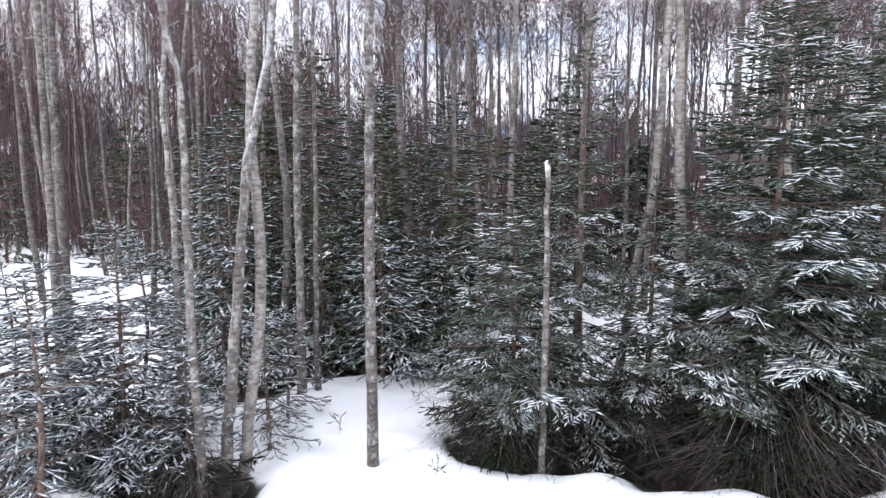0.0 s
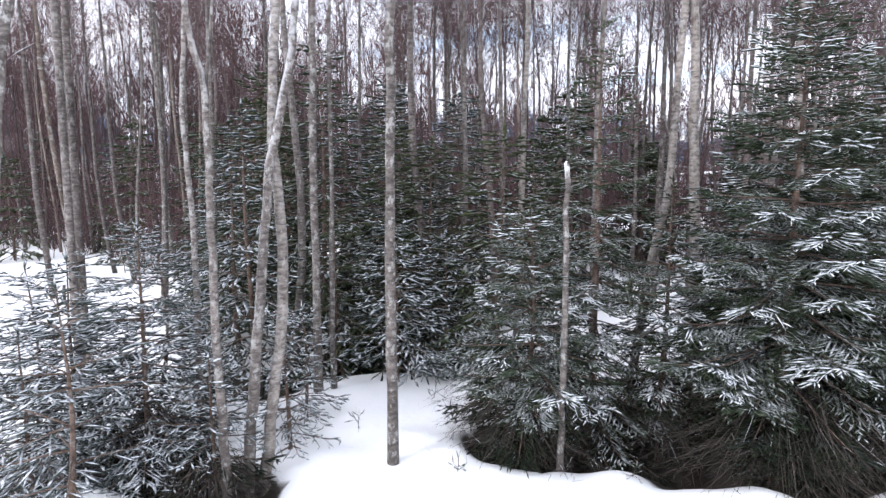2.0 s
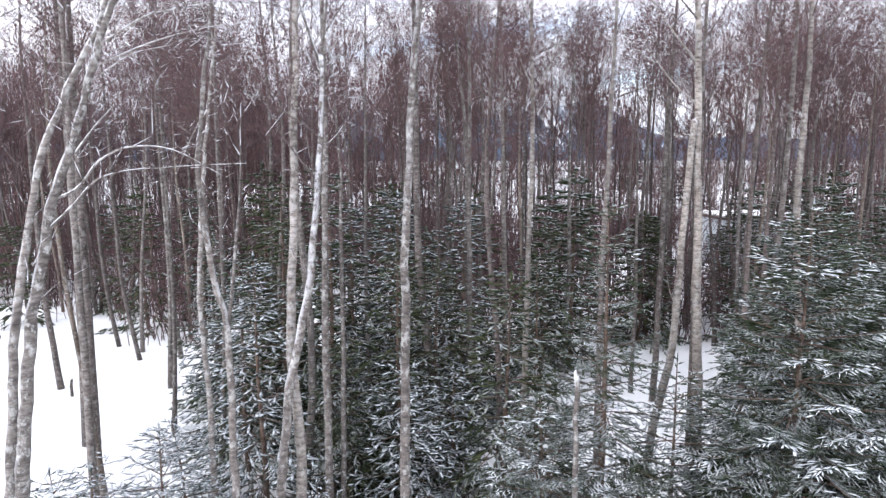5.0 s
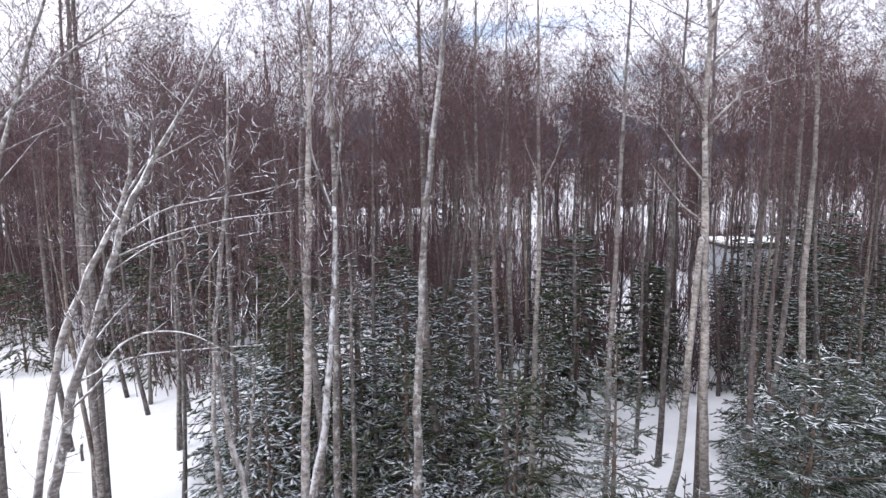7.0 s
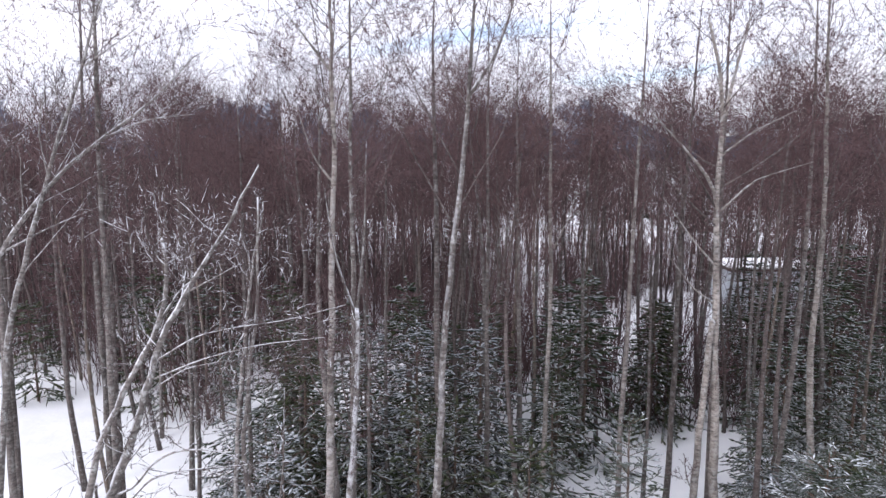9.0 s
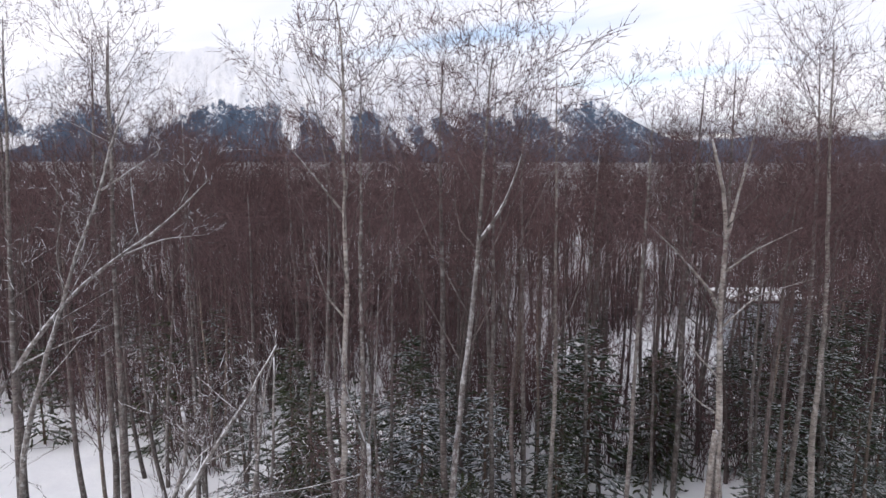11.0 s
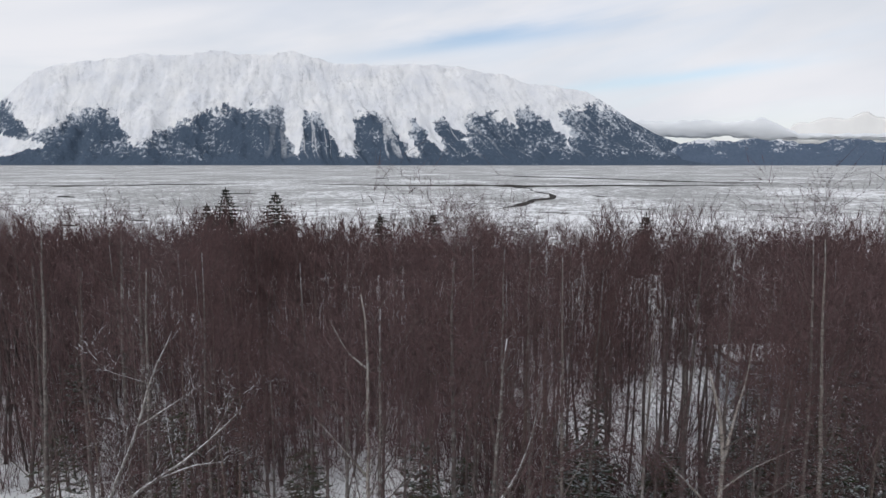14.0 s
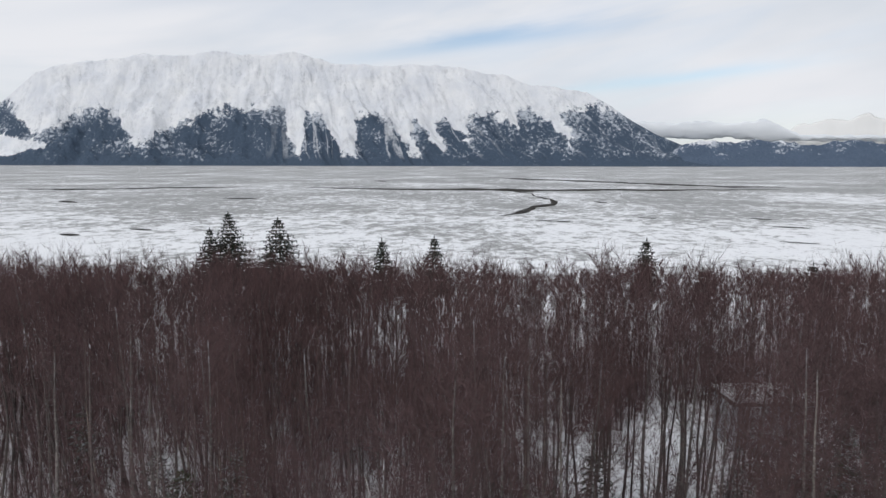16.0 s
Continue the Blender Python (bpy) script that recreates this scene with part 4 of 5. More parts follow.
# ---- the trees that stand nearest ----
def near_tree(label, line, r0, seed, bark=BARK_GREY, twig=TWIGS, limbs=0, crown_from=0.5, reach=0.2, arms=(), name="birch_tree", r_top=0.008, bare=False):
    """A tree whose stem follows a given line; arms: (line, root radius, twig count) of limbs of note."""
    rng = np.random.default_rng(seed)
    line = np.array(line, float)
    base = line[0].copy()
    # a finer, slightly uneven stem
    n = max(12, len(line) * 4)
    d = np.concatenate([[0], np.cumsum(np.linalg.norm(np.diff(line, axis=0), axis=1))])
    s = np.linspace(0, d[-1], n)
    fine_line = np.stack([np.interp(s, d, line[:, k]) for k in range(3)], -1)
    fine_line[1:-1] = (fine_line[:-2] + 2 * fine_line[1:-1] + fine_line[2:]) / 4
    fine_line[1:-1, :2] += rng.normal(0, 0.010, (n - 2, 2))
    t = empty(name, Matrix.Translation(base), label, "birch tree" if "birch" in name else "tree")
    stem = Soup()
    tt = np.linspace(0, 1, n)
    rad = (r0 - r_top) * (1 - tt) ** 0.8 + r_top
    rad[0] *= 1.2
    tube(stem, fine_line - base, rad, 10, 0.045, rng)
    link_part("trunk", stem.mesh("trunk", bark), t)
    H = line[-1][2] - base[2]
    fine, segs = Soup(), []
    for arm, ra, cnt in arms:
        arm = np.array(arm, float) - base
        m = max(7, len(arm) * 3)
        dd = np.linspace(0, len(arm) - 1, m)
        al = np.stack([np.interp(dd, np.arange(len(arm)), arm[:, k]) for k in range(3)], -1)
        al[1:-1] = (al[:-2] + 2 * al[1:-1] + al[2:]) / 4
        so = Soup()
        tube(so, al, np.linspace(ra * (0.72 if bark is BARK_SNOWY else 0.9), 0.004, m), 6, 0.09, rng)
        link_part("limb", so.mesh("limb", bark), t)
        L = np.linalg.norm(np.diff(al, axis=0), axis=1).sum()
        for q in range(max(5, cnt // 2)):
            p, h = along(al, np.array([rng.uniform(0.2, 1.0)]))
            branchlet(rng, segs, p[0], h[0] * 0.8 + unit(rng.standard_normal(3)) * 0.9 + np.array([0, 0, 0.2]), min(1.3, L * rng.uniform(0.25, 0.5)), ra * 0.26, 2, 0.06)
    for k in range(limbs):
        f = crown_from + (0.98 - crown_from) * (k + rng.random()) / limbs
        p, h = along(fine_line - base, np.array([f]))
        az, el = rng.random() * 6.283, radians(rng.uniform(20, 60))
        ln = H * reach * (1.1 - 0.7 * (f - crown_from) / (1 - crown_from)) * rng.uniform(0.6, 1.2)
        b = bough(rng, p[0], (math.cos(az) * math.cos(el), math.sin(az) * math.cos(el), math.sin(el)), ln, 0.12, 6)
        rb = 0.33 * ((r0 - r_top) * (1 - f) ** 0.8 + r_top)
        so = Soup()
        tube(so, b, np.linspace(rb, 0.0035, 6), 5)
        link_part("limb", so.mesh("limb", bark if bark is BARK_SNOWY else BARK_BROWN), t)
        for q in range(6 if base[1] < 12.5 else 9):
            pp, h2 = along(b, np.array([rng.uniform(0.2, 1.0)]))
            branchlet(rng, segs, pp[0], h2[0] * 0.8 + unit(rng.standard_normal(3)) * 0.85 + np.array([0, 0, 0.2]), ln * rng.uniform(0.3, 0.55), max(0.005, rb * 0.3), 2 if base[1] < 12.5 else 1, 0.08)
    if not bare:
        for q in range(8 + limbs * 2):
            pp, h2 = along(fine_line - base, np.array([rng.uniform(0.5, 1.0)]))
            branchlet(rng, segs, pp[0], unit(rng.standard_normal(3)) + np.array([0, 0, 0.35]), rng.uniform(0.3, 0.9), 0.007, 1)
    segs = [(*g[:6], max(0.0048, g[6])) for g in segs]
    flush(fine, segs)
    if fine.n:
        link_part("crown", fine.mesh("crown", twig), t)
    return t


near_tree("slim grey birch standing alone in the open snow", [(-1.01, 8.60, -0.35), (-1.02, 8.60, 2.61), (-0.97, 8.60, 6.39), (-0.89, 8.75, 8.24), (-0.62, 8.95, 10.6), (-0.54, 9.0, 11.6), (-0.47, 9.0, 13.0), (-0.35, 9.0, 14.3)], 0.088, 1, limbs=11, crown_from=0.68,
          arms=[([(-0.54, 9.0, 11.6), (-0.2, 9.0, 12.1), (0.06, 9.0, 12.8), (0.2, 9.05, 13.8)], 0.035, 14)])
near_tree("dead birch stem snapped off, capped with snow", [(1.43, 8.60, -0.5), (1.45, 8.60, 1.80), (1.44, 8.6, 3.0), (1.42, 8.60, 4.27)], 0.052, 2, name="birch_snag", r_top=0.036, bare=True)
near_tree("grey birch leaning against its neighbour, lichen on its bark", [(-3.04, 8.15, -0.5), (-2.73, 8.15, 2.46), (-2.61, 8.15, 3.66), (-2.50, 8.15, 4.45), (-2.25, 8.25, 5.39), (-2.14, 8.5, 6.99), (-2.10, 8.8, 7.9), (-2.12, 8.9, 8.66)], 0.082, 3, limbs=4, crown_from=0.75, r_top=0.03,
          arms=[([(-2.12, 8.9, 8.5), (-2.41, 8.9, 9.39), (-2.55, 8.95, 10.4)], 0.028, 14), ([(-2.12, 8.9, 8.6), (-2.0, 8.95, 9.6), (-1.95, 9.0, 11.0)], 0.028, 16)])
near_tree("tall pale birch with a forked crown", [(-2.84, 8.30, -0.4), (-2.54, 8.30, 1.72), (-2.42, 8.32, 2.81), (-2.48, 8.35, 3.95), (-2.58, 8.40, 4.45), (-2.53, 8.7, 6.27), (-2.50, 9.0, 8.48), (-2.45, 9.3, 11.0), (-2.46, 9.3, 13.0), (-2.40, 9.3, 13.9), (-2.52, 9.3, 14.9)], 0.084, 4, bark=BARK_PALE, limbs=11, crown_from=0.74,
          arms=[([(-2.48, 9.3, 12.0), (-2.85, 9.25, 12.5), (-3.25, 9.2, 13.0)], 0.024, 10), ([(-2.40, 9.3, 13.7), (-2.75, 9.3, 14.0), (-3.0, 9.3, 14.5)], 0.02, 14), ([(-2.46, 9.3, 10.4), (-2.75, 9.25, 10.8), (-2.95, 9.2, 11.5)], 0.02, 12)])
near_tree("young birch with a snow-crusted forked top", [(-3.12, 7.70, -0.45), (-3.17, 7.70, 2.04), (-3.17, 7.72, 3.48), (-3.16, 7.75, 4.51), (-3.17, 7.75, 5.25), (-3.30, 7.75, 5.7), (-3.46, 7.75, 6.96), (-3.37, 7.75, 7.94), (-3.2, 7.8, 8.9), (-3.15, 7.85, 10.3)], 0.066, 5, limbs=4, crown_from=0.7, twig=TWIGS_SNOWY,
          arms=[([(-3.16, 7.75, 5.2), (-3.02, 7.75, 6.28), (-2.94, 7.75, 6.86), (-2.9, 7.8, 7.9)], 0.026, 6)])
near_tree("leaning birch with snow-crusted limbs, one bent into an arch", [(-5.95, 7.1, -0.35), (-5.65, 7.1, 2.2), (-5.40, 7.1, 4.1), (-5.21, 7.1, 5.35), (-5.03, 7.1, 6.05), (-4.85, 7.1, 6.75), (-4.66, 7.1, 7.18), (-4.42, 7.1, 7.76), (-4.26, 7.1, 8.27), (-4.06, 7.1, 8.83), (-3.82, 7.1, 9.20), (-3.49, 7.1, 9.71), (-3.12, 7.1, 10.27), (-2.90, 7.1, 10.70)],
          0.105, 6, bark=BARK_SNOWY, twig=TWIGS_SNOWY, limbs=3, crown_from=0.78, reach=0.10,
          arms=[([(-4.84, 7.1, 6.81), (-4.51, 7.1, 6.95), (-4.30, 7.1, 7.25), (-4.01, 7.1, 7.40), (-3.69, 7.1, 7.42), (-3.41, 7.1, 7.37), (-2.95, 7.1, 7.10)], 0.026, 8), ([(-4.95, 7.1, 6.45), (-4.61, 7.1, 6.75), (-4.34, 7.1, 7.05), (-4.01, 7.1, 7.15), (-3.25, 7.15, 7.20), (-2.68, 7.2, 7.22)], 0.022, 8),
                ([(-4.15, 7.1, 8.50), (-3.67, 7.1, 8.80), (-3.11, 7.1, 8.90), (-2.67, 7.1, 8.96), (-1.99, 7.1, 9.14)], 0.016, 16), ([(-4.27, 7.1, 8.25), (-3.62, 7.1, 8.52), (-2.99, 7.1, 8.68), (-2.25, 7.1, 8.76)], 0.014, 16), ([(-4.30, 7.1, 8.10), (-3.85, 7.1, 8.40), (-3.38, 7.1, 8.49)], 0.013, 10),
                ([(-4.84, 7.1, 6.80), (-4.61, 7.08, 7.23), (-4.27, 7.05, 7.62), (-4.01, 7.0, 7.85)], 0.026, 8), ([(-3.75, 7.1, 9.30), (-3.45, 7.1, 9.45), (-3.15, 7.1, 9.62)], 0.018, 14)])
near_tree("leaning birch with a dead broken top, frost on its bark", [(-6.05, 7.3, -0.3), (-5.80, 7.3, 3.0), (-5.52, 7.3, 5.40), (-5.26, 7.3, 6.46), (-5.06, 7.3, 7.27), (-4.70, 7.3, 7.99), (-4.40, 7.3, 8.50), (-4.19, 7.3, 8.89), (-4.08, 7.3, 9.20), (-4.05, 7.3, 9.72), (-4.10, 7.3, 9.86)], 0.078, 7, bark=BARK_SNOWY, twig=TWIGS_SNOWY, limbs=2, crown_from=0.85, reach=0.06, r_top=0.02,
          arms=[([(-4.19, 7.3, 8.89), (-3.95, 7.3, 9.25), (-3.70, 7.3, 9.45), (-3.55, 7.3, 9.70)], 0.024, 8), ([(-4.06, 7.3, 9.55), (-4.18, 7.3, 9.66), (-4.16, 7.3, 9.82)], 0.014, 6)])
near_tree("slim white-flecked birch with a small forked top", [(-4.30, 9.9, -0.3), (-4.28, 9.9, 3.9), (-4.35, 9.9, 4.97), (-4.25, 9.9, 6.48), (-4.07, 9.9, 7.84), (-3.94, 9.9, 8.72), (-3.87, 9.9, 9.24), (-3.72, 9.9, 9.66), (-3.67, 9.9, 10.12)], 0.062, 47, bark=BARK_SNOWY, twig=TWIGS_SNOWY, limbs=2, crown_from=0.8, reach=0.08,
          arms=[([(-3.91, 9.9, 8.90), (-3.95, 9.9, 9.32), (-4.06, 9.9, 9.60)], 0.02, 6), ([(-4.06, 9.9, 8.02), (-4.35, 9.9, 7.57), (-4.60, 9.9, 7.03)], 0.018, 4)])
near_tree("birch leaning in from the side with wide snowy limbs", [(-11.6, 10.8, -0.3), (-11.0, 10.8, 3.5), (-9.9, 10.8, 7.0), (-8.6, 10.8, 9.0), (-7.45, 10.8, 10.45), (-6.5, 10.8, 11.15), (-5.77, 10.8, 11.64), (-4.94, 10.8, 12.44)], 0.10, 8, bark=BARK_SNOWY, twig=TWIGS_SNOWY, limbs=6, crown_from=0.6, reach=0.16,
          arms=[([(-6.5, 10.8, 11.13), (-5.8, 10.8, 11.42), (-5.0, 10.8, 11.5)], 0.03, 14), ([(-8.4, 10.8, 9.2), (-7.6, 10.75, 9.6), (-6.6, 10.7, 10.0)], 0.028, 10)])
near_tree("slim birch leaning over the snow with a frosted crown", [(-9.3, 10.6, -0.3), (-8.9, 10.6, 4.0), (-8.3, 10.6, 8.0), (-7.55, 10.6, 10.15), (-6.99, 10.6, 11.55), (-6.65, 10.6, 12.25), (-6.44, 10.6, 13.09), (-6.06, 10.6, 13.79)], 0.085, 48, bark=BARK_SNOWY, twig=TWIGS_SNOWY, limbs=6, crown_from=0.6, reach=0.13,
          arms=[([(-6.65, 10.6, 12.25), (-6.13, 10.6, 12.59), (-5.52, 10.6, 13.0)], 0.024, 12), ([(-7.4, 10.6, 10.5), (-7.5, 10.6, 11.2), (-7.3, 10.6, 12.0)], 0.02, 10)])
near_tree("tall pale birch, white-barked, with a dead broken top", [(4.35, 11.1, -0.3), (4.28, 11.10, 2.45), (4.10, 11.1, 5.4), (3.98, 11.10, 8.00), (3.86, 11.10, 10.27), (3.91, 11.10, 11.49), (3.80, 11.1, 12.2), (3.55, 11.10, 13.09)], 0.108, 9, bark=BARK_PALE, limbs=10, crown_from=0.72, r_top=0.02,
          arms=[([(3.91, 11.1, 11.4), (4.05, 11.1, 12.2), (4.22, 11.10, 12.89), (4.3, 11.1, 13.6)], 0.04, 14), ([(3.86, 11.1, 10.1), (3.66, 11.10, 10.50), (3.04, 11.10, 11.17), (2.33, 11.10, 11.84)], 0.04, 18),
                ([(3.90, 11.1, 8.9), (3.5, 11.0, 9.3), (2.9, 11.0, 10.1)], 0.022, 10), ([(3.93, 11.1, 8.2), (3.5, 11.0, 8.5), (2.95, 11.0, 9.2)], 0.02, 8), ([(3.89, 11.1, 10.8), (4.4, 11.1, 11.2), (5.2, 11.1, 11.6)], 0.026, 14), ([(3.9, 11.1, 9.8), (4.5, 11.1, 10.4), (5.5, 11.1, 10.7)], 0.024, 14)])
near_tree("pale birch stem joining its neighbour at half height", [(3.15, 11.1, -0.3), (3.44, 11.10, 2.3), (3.75, 11.08, 3.9), (3.80, 11.05, 6.2), (3.89, 11.02, 7.9)], 0.085, 10, bark=BARK_PALE, r_top=0.05, bare=True, arms=[([(3.76, 11.07, 4.6), (3.60, 11.0, 4.9), (3.50, 10.95, 5.3)], 0.02, 2)])
near_tree("pale birch with a kinked upper stem", [(7.55, 13.5, -0.3), (7.47, 13.50, 3.24), (7.17, 13.50, 6.44), (7.26, 13.50, 9.45), (7.01, 13.50, 12.95), (6.9, 13.5, 15.2)], 0.10, 11, bark=BARK_PALE, limbs=12, crown_from=0.6)
near_tree("straight grey birch among the spruces", [(1.50, 14.7, -0.3), (1.56, 14.70, 2.55), (1.66, 14.70, 7.30), (1.56, 14.70, 11.65), (1.5, 14.7, 14.6)], 0.085, 12, limbs=11, crown_from=0.62, bark=BARK_PALE,
          arms=[([(1.66, 14.7, 8.6), (2.0, 14.7, 9.3), (2.3, 14.7, 10.3)], 0.025, 10), ([(1.64, 14.7, 8.8), (1.3, 14.7, 9.6), (1.1, 14.7, 10.4)], 0.022, 10)])
near_tree("grey birch at the edge of the snowy gap", [(-2.62, 11.2, -0.3), (-2.60, 11.2, 4.16), (-2.52, 11.2, 7.05), (-2.5, 11.3, 11.0), (-2.45, 11.3, 14.2)], 0.085, 13, limbs=11, crown_from=0.6)
near_tree("thin grey birch at the edge of the snowy gap", [(-2.36, 11.4, -0.3), (-2.32, 11.3, 3.15), (-2.25, 11.3, 7.07), (-2.45, 11.4, 9.6)], 0.06, 14, limbs=6, crown_from=0.6)
near_tree("grey-barked alder in the snow", [(5.93, 18.1, -0.3), (6.0, 18.1, 4.0), (5.95, 18.1, 8.0), (6.1, 18.1, 12.0), (6.2, 18.1, 15.0)], 0.10, 15, bark=BARK_DARK, limbs=13, crown_from=0.55, name="alder_tree")
near_tree("thin alder in the snow", [(5.47, 18.8, -0.3), (5.5, 18.8, 4.0), (5.3, 18.8, 10.4)], 0.07, 16, bark=BARK_DARK, limbs=8, crown_from=0.55, name="alder_tree")
near_tree("slim birch behind the spruces", [(0.35, 16.4, -0.3), (0.3, 16.4, 5.0), (0.25, 16.4, 11.8), (0.3, 16.4, 14.8)], 0.085, 17, bark=BARK_MID, limbs=12, crown_from=0.58)
near_tree("grey birch at the edge of the snow field", [(-9.65, 15.5, -0.3), (-9.5, 15.5, 5.0), (-9.5, 15.5, 12.0), (-9.3, 15.5, 15.4)], 0.11, 18, bark=BARK_MID, limbs=14, crown_from=0.55)
near_tree("dark-stemmed birch at the edge of the snow field", [(-8.06, 13.1, -0.3), (-7.95, 13.1, 5.0), (-7.8, 13.1, 12.4), (-7.7, 13.1, 15.0)], 0.11, 19, bark=BARK_DARK, limbs=14, crown_from=0.55)
near_tree("bent alder standing in the snow field", [(-12.6, 19.4, -0.3), (-12.9, 19.4, 3.0), (-12.9, 19.4, 10.5), (-12.7, 19.4, 13.6)], 0.10, 20, bark=BARK_DARK, limbs=12, crown_from=0.5, name="alder_tree")
near_tree("alder leaning over the snow field", [(-11.38, 22.2, -0.3), (-11.9, 22.2, 3.0), (-12.0, 22.2, 10.0), (-11.9, 22.2, 13.4)], 0.085, 21, bark=BARK_DARK, limbs=11, crown_from=0.5, name="alder_tree")
near_tree("slim alder at the edge of the snow field", [(-13.06, 24.05, -0.3), (-13.5, 24.0, 3.0), (-13.6, 24.0, 10.0), (-13.5, 24.0, 13.2)], 0.085, 22, bark=BARK_DARK, limbs=11, crown_from=0.5, name="alder_tree")
near_tree("grey birch among dark spruces", [(1.57, 19.0, -0.3), (1.5, 19.0, 4.0), (1.39, 19.0, 8.5), (1.3, 19.0, 11.6), (1.3, 19.0, 14.5)], 0.095, 23, bark=BARK_MID, limbs=11, crown_from=0.6)
near_tree("slim grey birch close behind the snag", [(2.75, 12.3, -0.3), (2.7, 12.3, 5.0), (2.9, 12.4, 11.0), (2.95, 12.4, 13.8)], 0.075, 24, bark=BARK_MID, limbs=10, crown_from=0.6)
near_tree("tall birch with a wide bare crown", [(-10.7, 13.4, -0.3), (-10.5, 13.4, 6.0), (-10.2, 13.4, 11.0), (-9.9, 13.4, 15.6)], 0.10, 26, bark=BARK_MID, limbs=15, crown_from=0.5)
near_tree("tall birch with fine drooping twigs", [(-6.9, 10.9, -0.3), (-6.8, 10.9, 6.0), (-6.7, 10.9, 11.0), (-6.5, 10.9, 15.0)], 0.085, 27, bark=BARK_MID, limbs=14, crown_from=0.55)
near_tree("alder with a dense dark crown", [(-11.4, 14.6, -0.3), (-11.2, 14.6, 6.0), (-11.0, 14.6, 14.6)], 0.09, 28, bark=BARK_DARK, limbs=14, crown_from=0.5, name="alder_tree")
near_tree("tall alder beside the spruces", [(9.9, 12.4, -0.3), (9.7, 12.4, 6.0), (9.5, 12.4, 15.4)], 0.10, 29, bark=BARK_DARK, limbs=15, crown_from=0.5, name="alder_tree")
near_tree("tall birch beside the spruces", [(8.6, 11.4, -0.3), (8.4, 11.4, 6.0), (8.1, 11.4, 15.0)], 0.085, 30, bark=BARK_MID, limbs=13, crown_from=0.55)
near_tree("slim alder behind the pale birches", [(5.2, 13.6, -0.3), (5.1, 13.6, 6.0), (5.0, 13.6, 14.6)], 0.075, 31, bark=BARK_DARK, limbs=14, crown_from=0.5, name="alder_tree")
near_tree("broken leaning stem with a stub of a limb", [(3.25, 22.3, -0.2), (3.35, 22.3, 2.2), (3.43, 22.4, 3.4), (4.3, 22.4, 5.2)], 0.10, 25, bark=BARK_TAN, name="broken_tree", bare=True, r_top=0.05)

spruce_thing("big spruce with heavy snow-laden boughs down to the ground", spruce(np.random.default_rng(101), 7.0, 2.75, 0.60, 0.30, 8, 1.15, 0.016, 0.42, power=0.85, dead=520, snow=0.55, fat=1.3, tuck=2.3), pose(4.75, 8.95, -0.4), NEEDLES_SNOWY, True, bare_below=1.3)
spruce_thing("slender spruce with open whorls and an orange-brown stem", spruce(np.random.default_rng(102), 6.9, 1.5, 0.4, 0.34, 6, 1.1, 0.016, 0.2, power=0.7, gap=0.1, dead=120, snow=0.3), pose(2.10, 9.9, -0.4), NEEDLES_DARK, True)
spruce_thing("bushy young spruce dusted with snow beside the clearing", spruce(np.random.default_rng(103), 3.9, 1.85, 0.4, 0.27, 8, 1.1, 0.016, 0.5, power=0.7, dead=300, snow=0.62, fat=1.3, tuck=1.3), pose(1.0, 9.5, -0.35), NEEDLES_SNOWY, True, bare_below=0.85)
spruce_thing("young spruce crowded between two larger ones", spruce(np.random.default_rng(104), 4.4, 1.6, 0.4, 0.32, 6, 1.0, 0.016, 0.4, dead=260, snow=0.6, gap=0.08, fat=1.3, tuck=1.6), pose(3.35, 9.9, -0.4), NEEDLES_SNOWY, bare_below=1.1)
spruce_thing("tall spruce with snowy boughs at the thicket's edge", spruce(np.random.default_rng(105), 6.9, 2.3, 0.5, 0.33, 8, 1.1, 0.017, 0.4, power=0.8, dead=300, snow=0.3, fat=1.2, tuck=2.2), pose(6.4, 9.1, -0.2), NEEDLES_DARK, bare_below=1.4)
spruce_thing("small frosted spruce in the snow", spruce(np.random.default_rng(106), 3.6, 1.4, 0.25, 0.28, 6, 0.88, 0.018, 0.25, gap=0.08, dead=90, snow=0.12, fat=1.6), pose(-4.55, 8.6, -0.2), NEEDLES_BLUE)
spruce_thing("small frosted spruce with a thin leader", spruce(np.random.default_rng(107), 3.2, 1.3, 0.25, 0.28, 6, 0.85, 0.018, 0.25, gap=0.10, dead=60, snow=0.12, fat=1.6), pose(-5.4, 8.4, -0.2), NEEDLES_BLUE)
spruce_thing("small frosted spruce near the leaning birches", spruce(np.random.default_rng(108), 3.2, 1.2, 0.25, 0.28, 6, 0.85, 0.018, 0.25, gap=0.10, snow=0.12, fat=1.6), pose(-4.95, 9.6, -0.1), NEEDLES_BLUE)
spruce_thing("open-branched young spruce with frosted needles", spruce(np.random.default_rng(109), 3.1, 1.35, 0.25, 0.34, 5, 0.5, 0.017, 0.2, gap=0.16, snow=0.12, fat=1.7), pose(-4.35, 6.3, -0.1), NEEDLES_BLUE)
spruce_thing("frosted young spruce with long thin shoots", spruce(np.random.default_rng(113), 3.0, 1.35, 0.25, 0.30, 6, 0.75, 0.017, 0.25, gap=0.08, snow=0.1, fat=1.6), pose(-6.15, 8.5, -0.15), NEEDLES_BLUE)
spruce_thing("small frosted spruce in open snow", spruce(np.random.default_rng(114), 2.4, 1.1, 0.2, 0.28, 6, 0.75, 0.017, 0.25, gap=0.08, snow=0.1, fat=1.6), pose(-5.35, 7.3, -0.15), NEEDLES_BLUE)
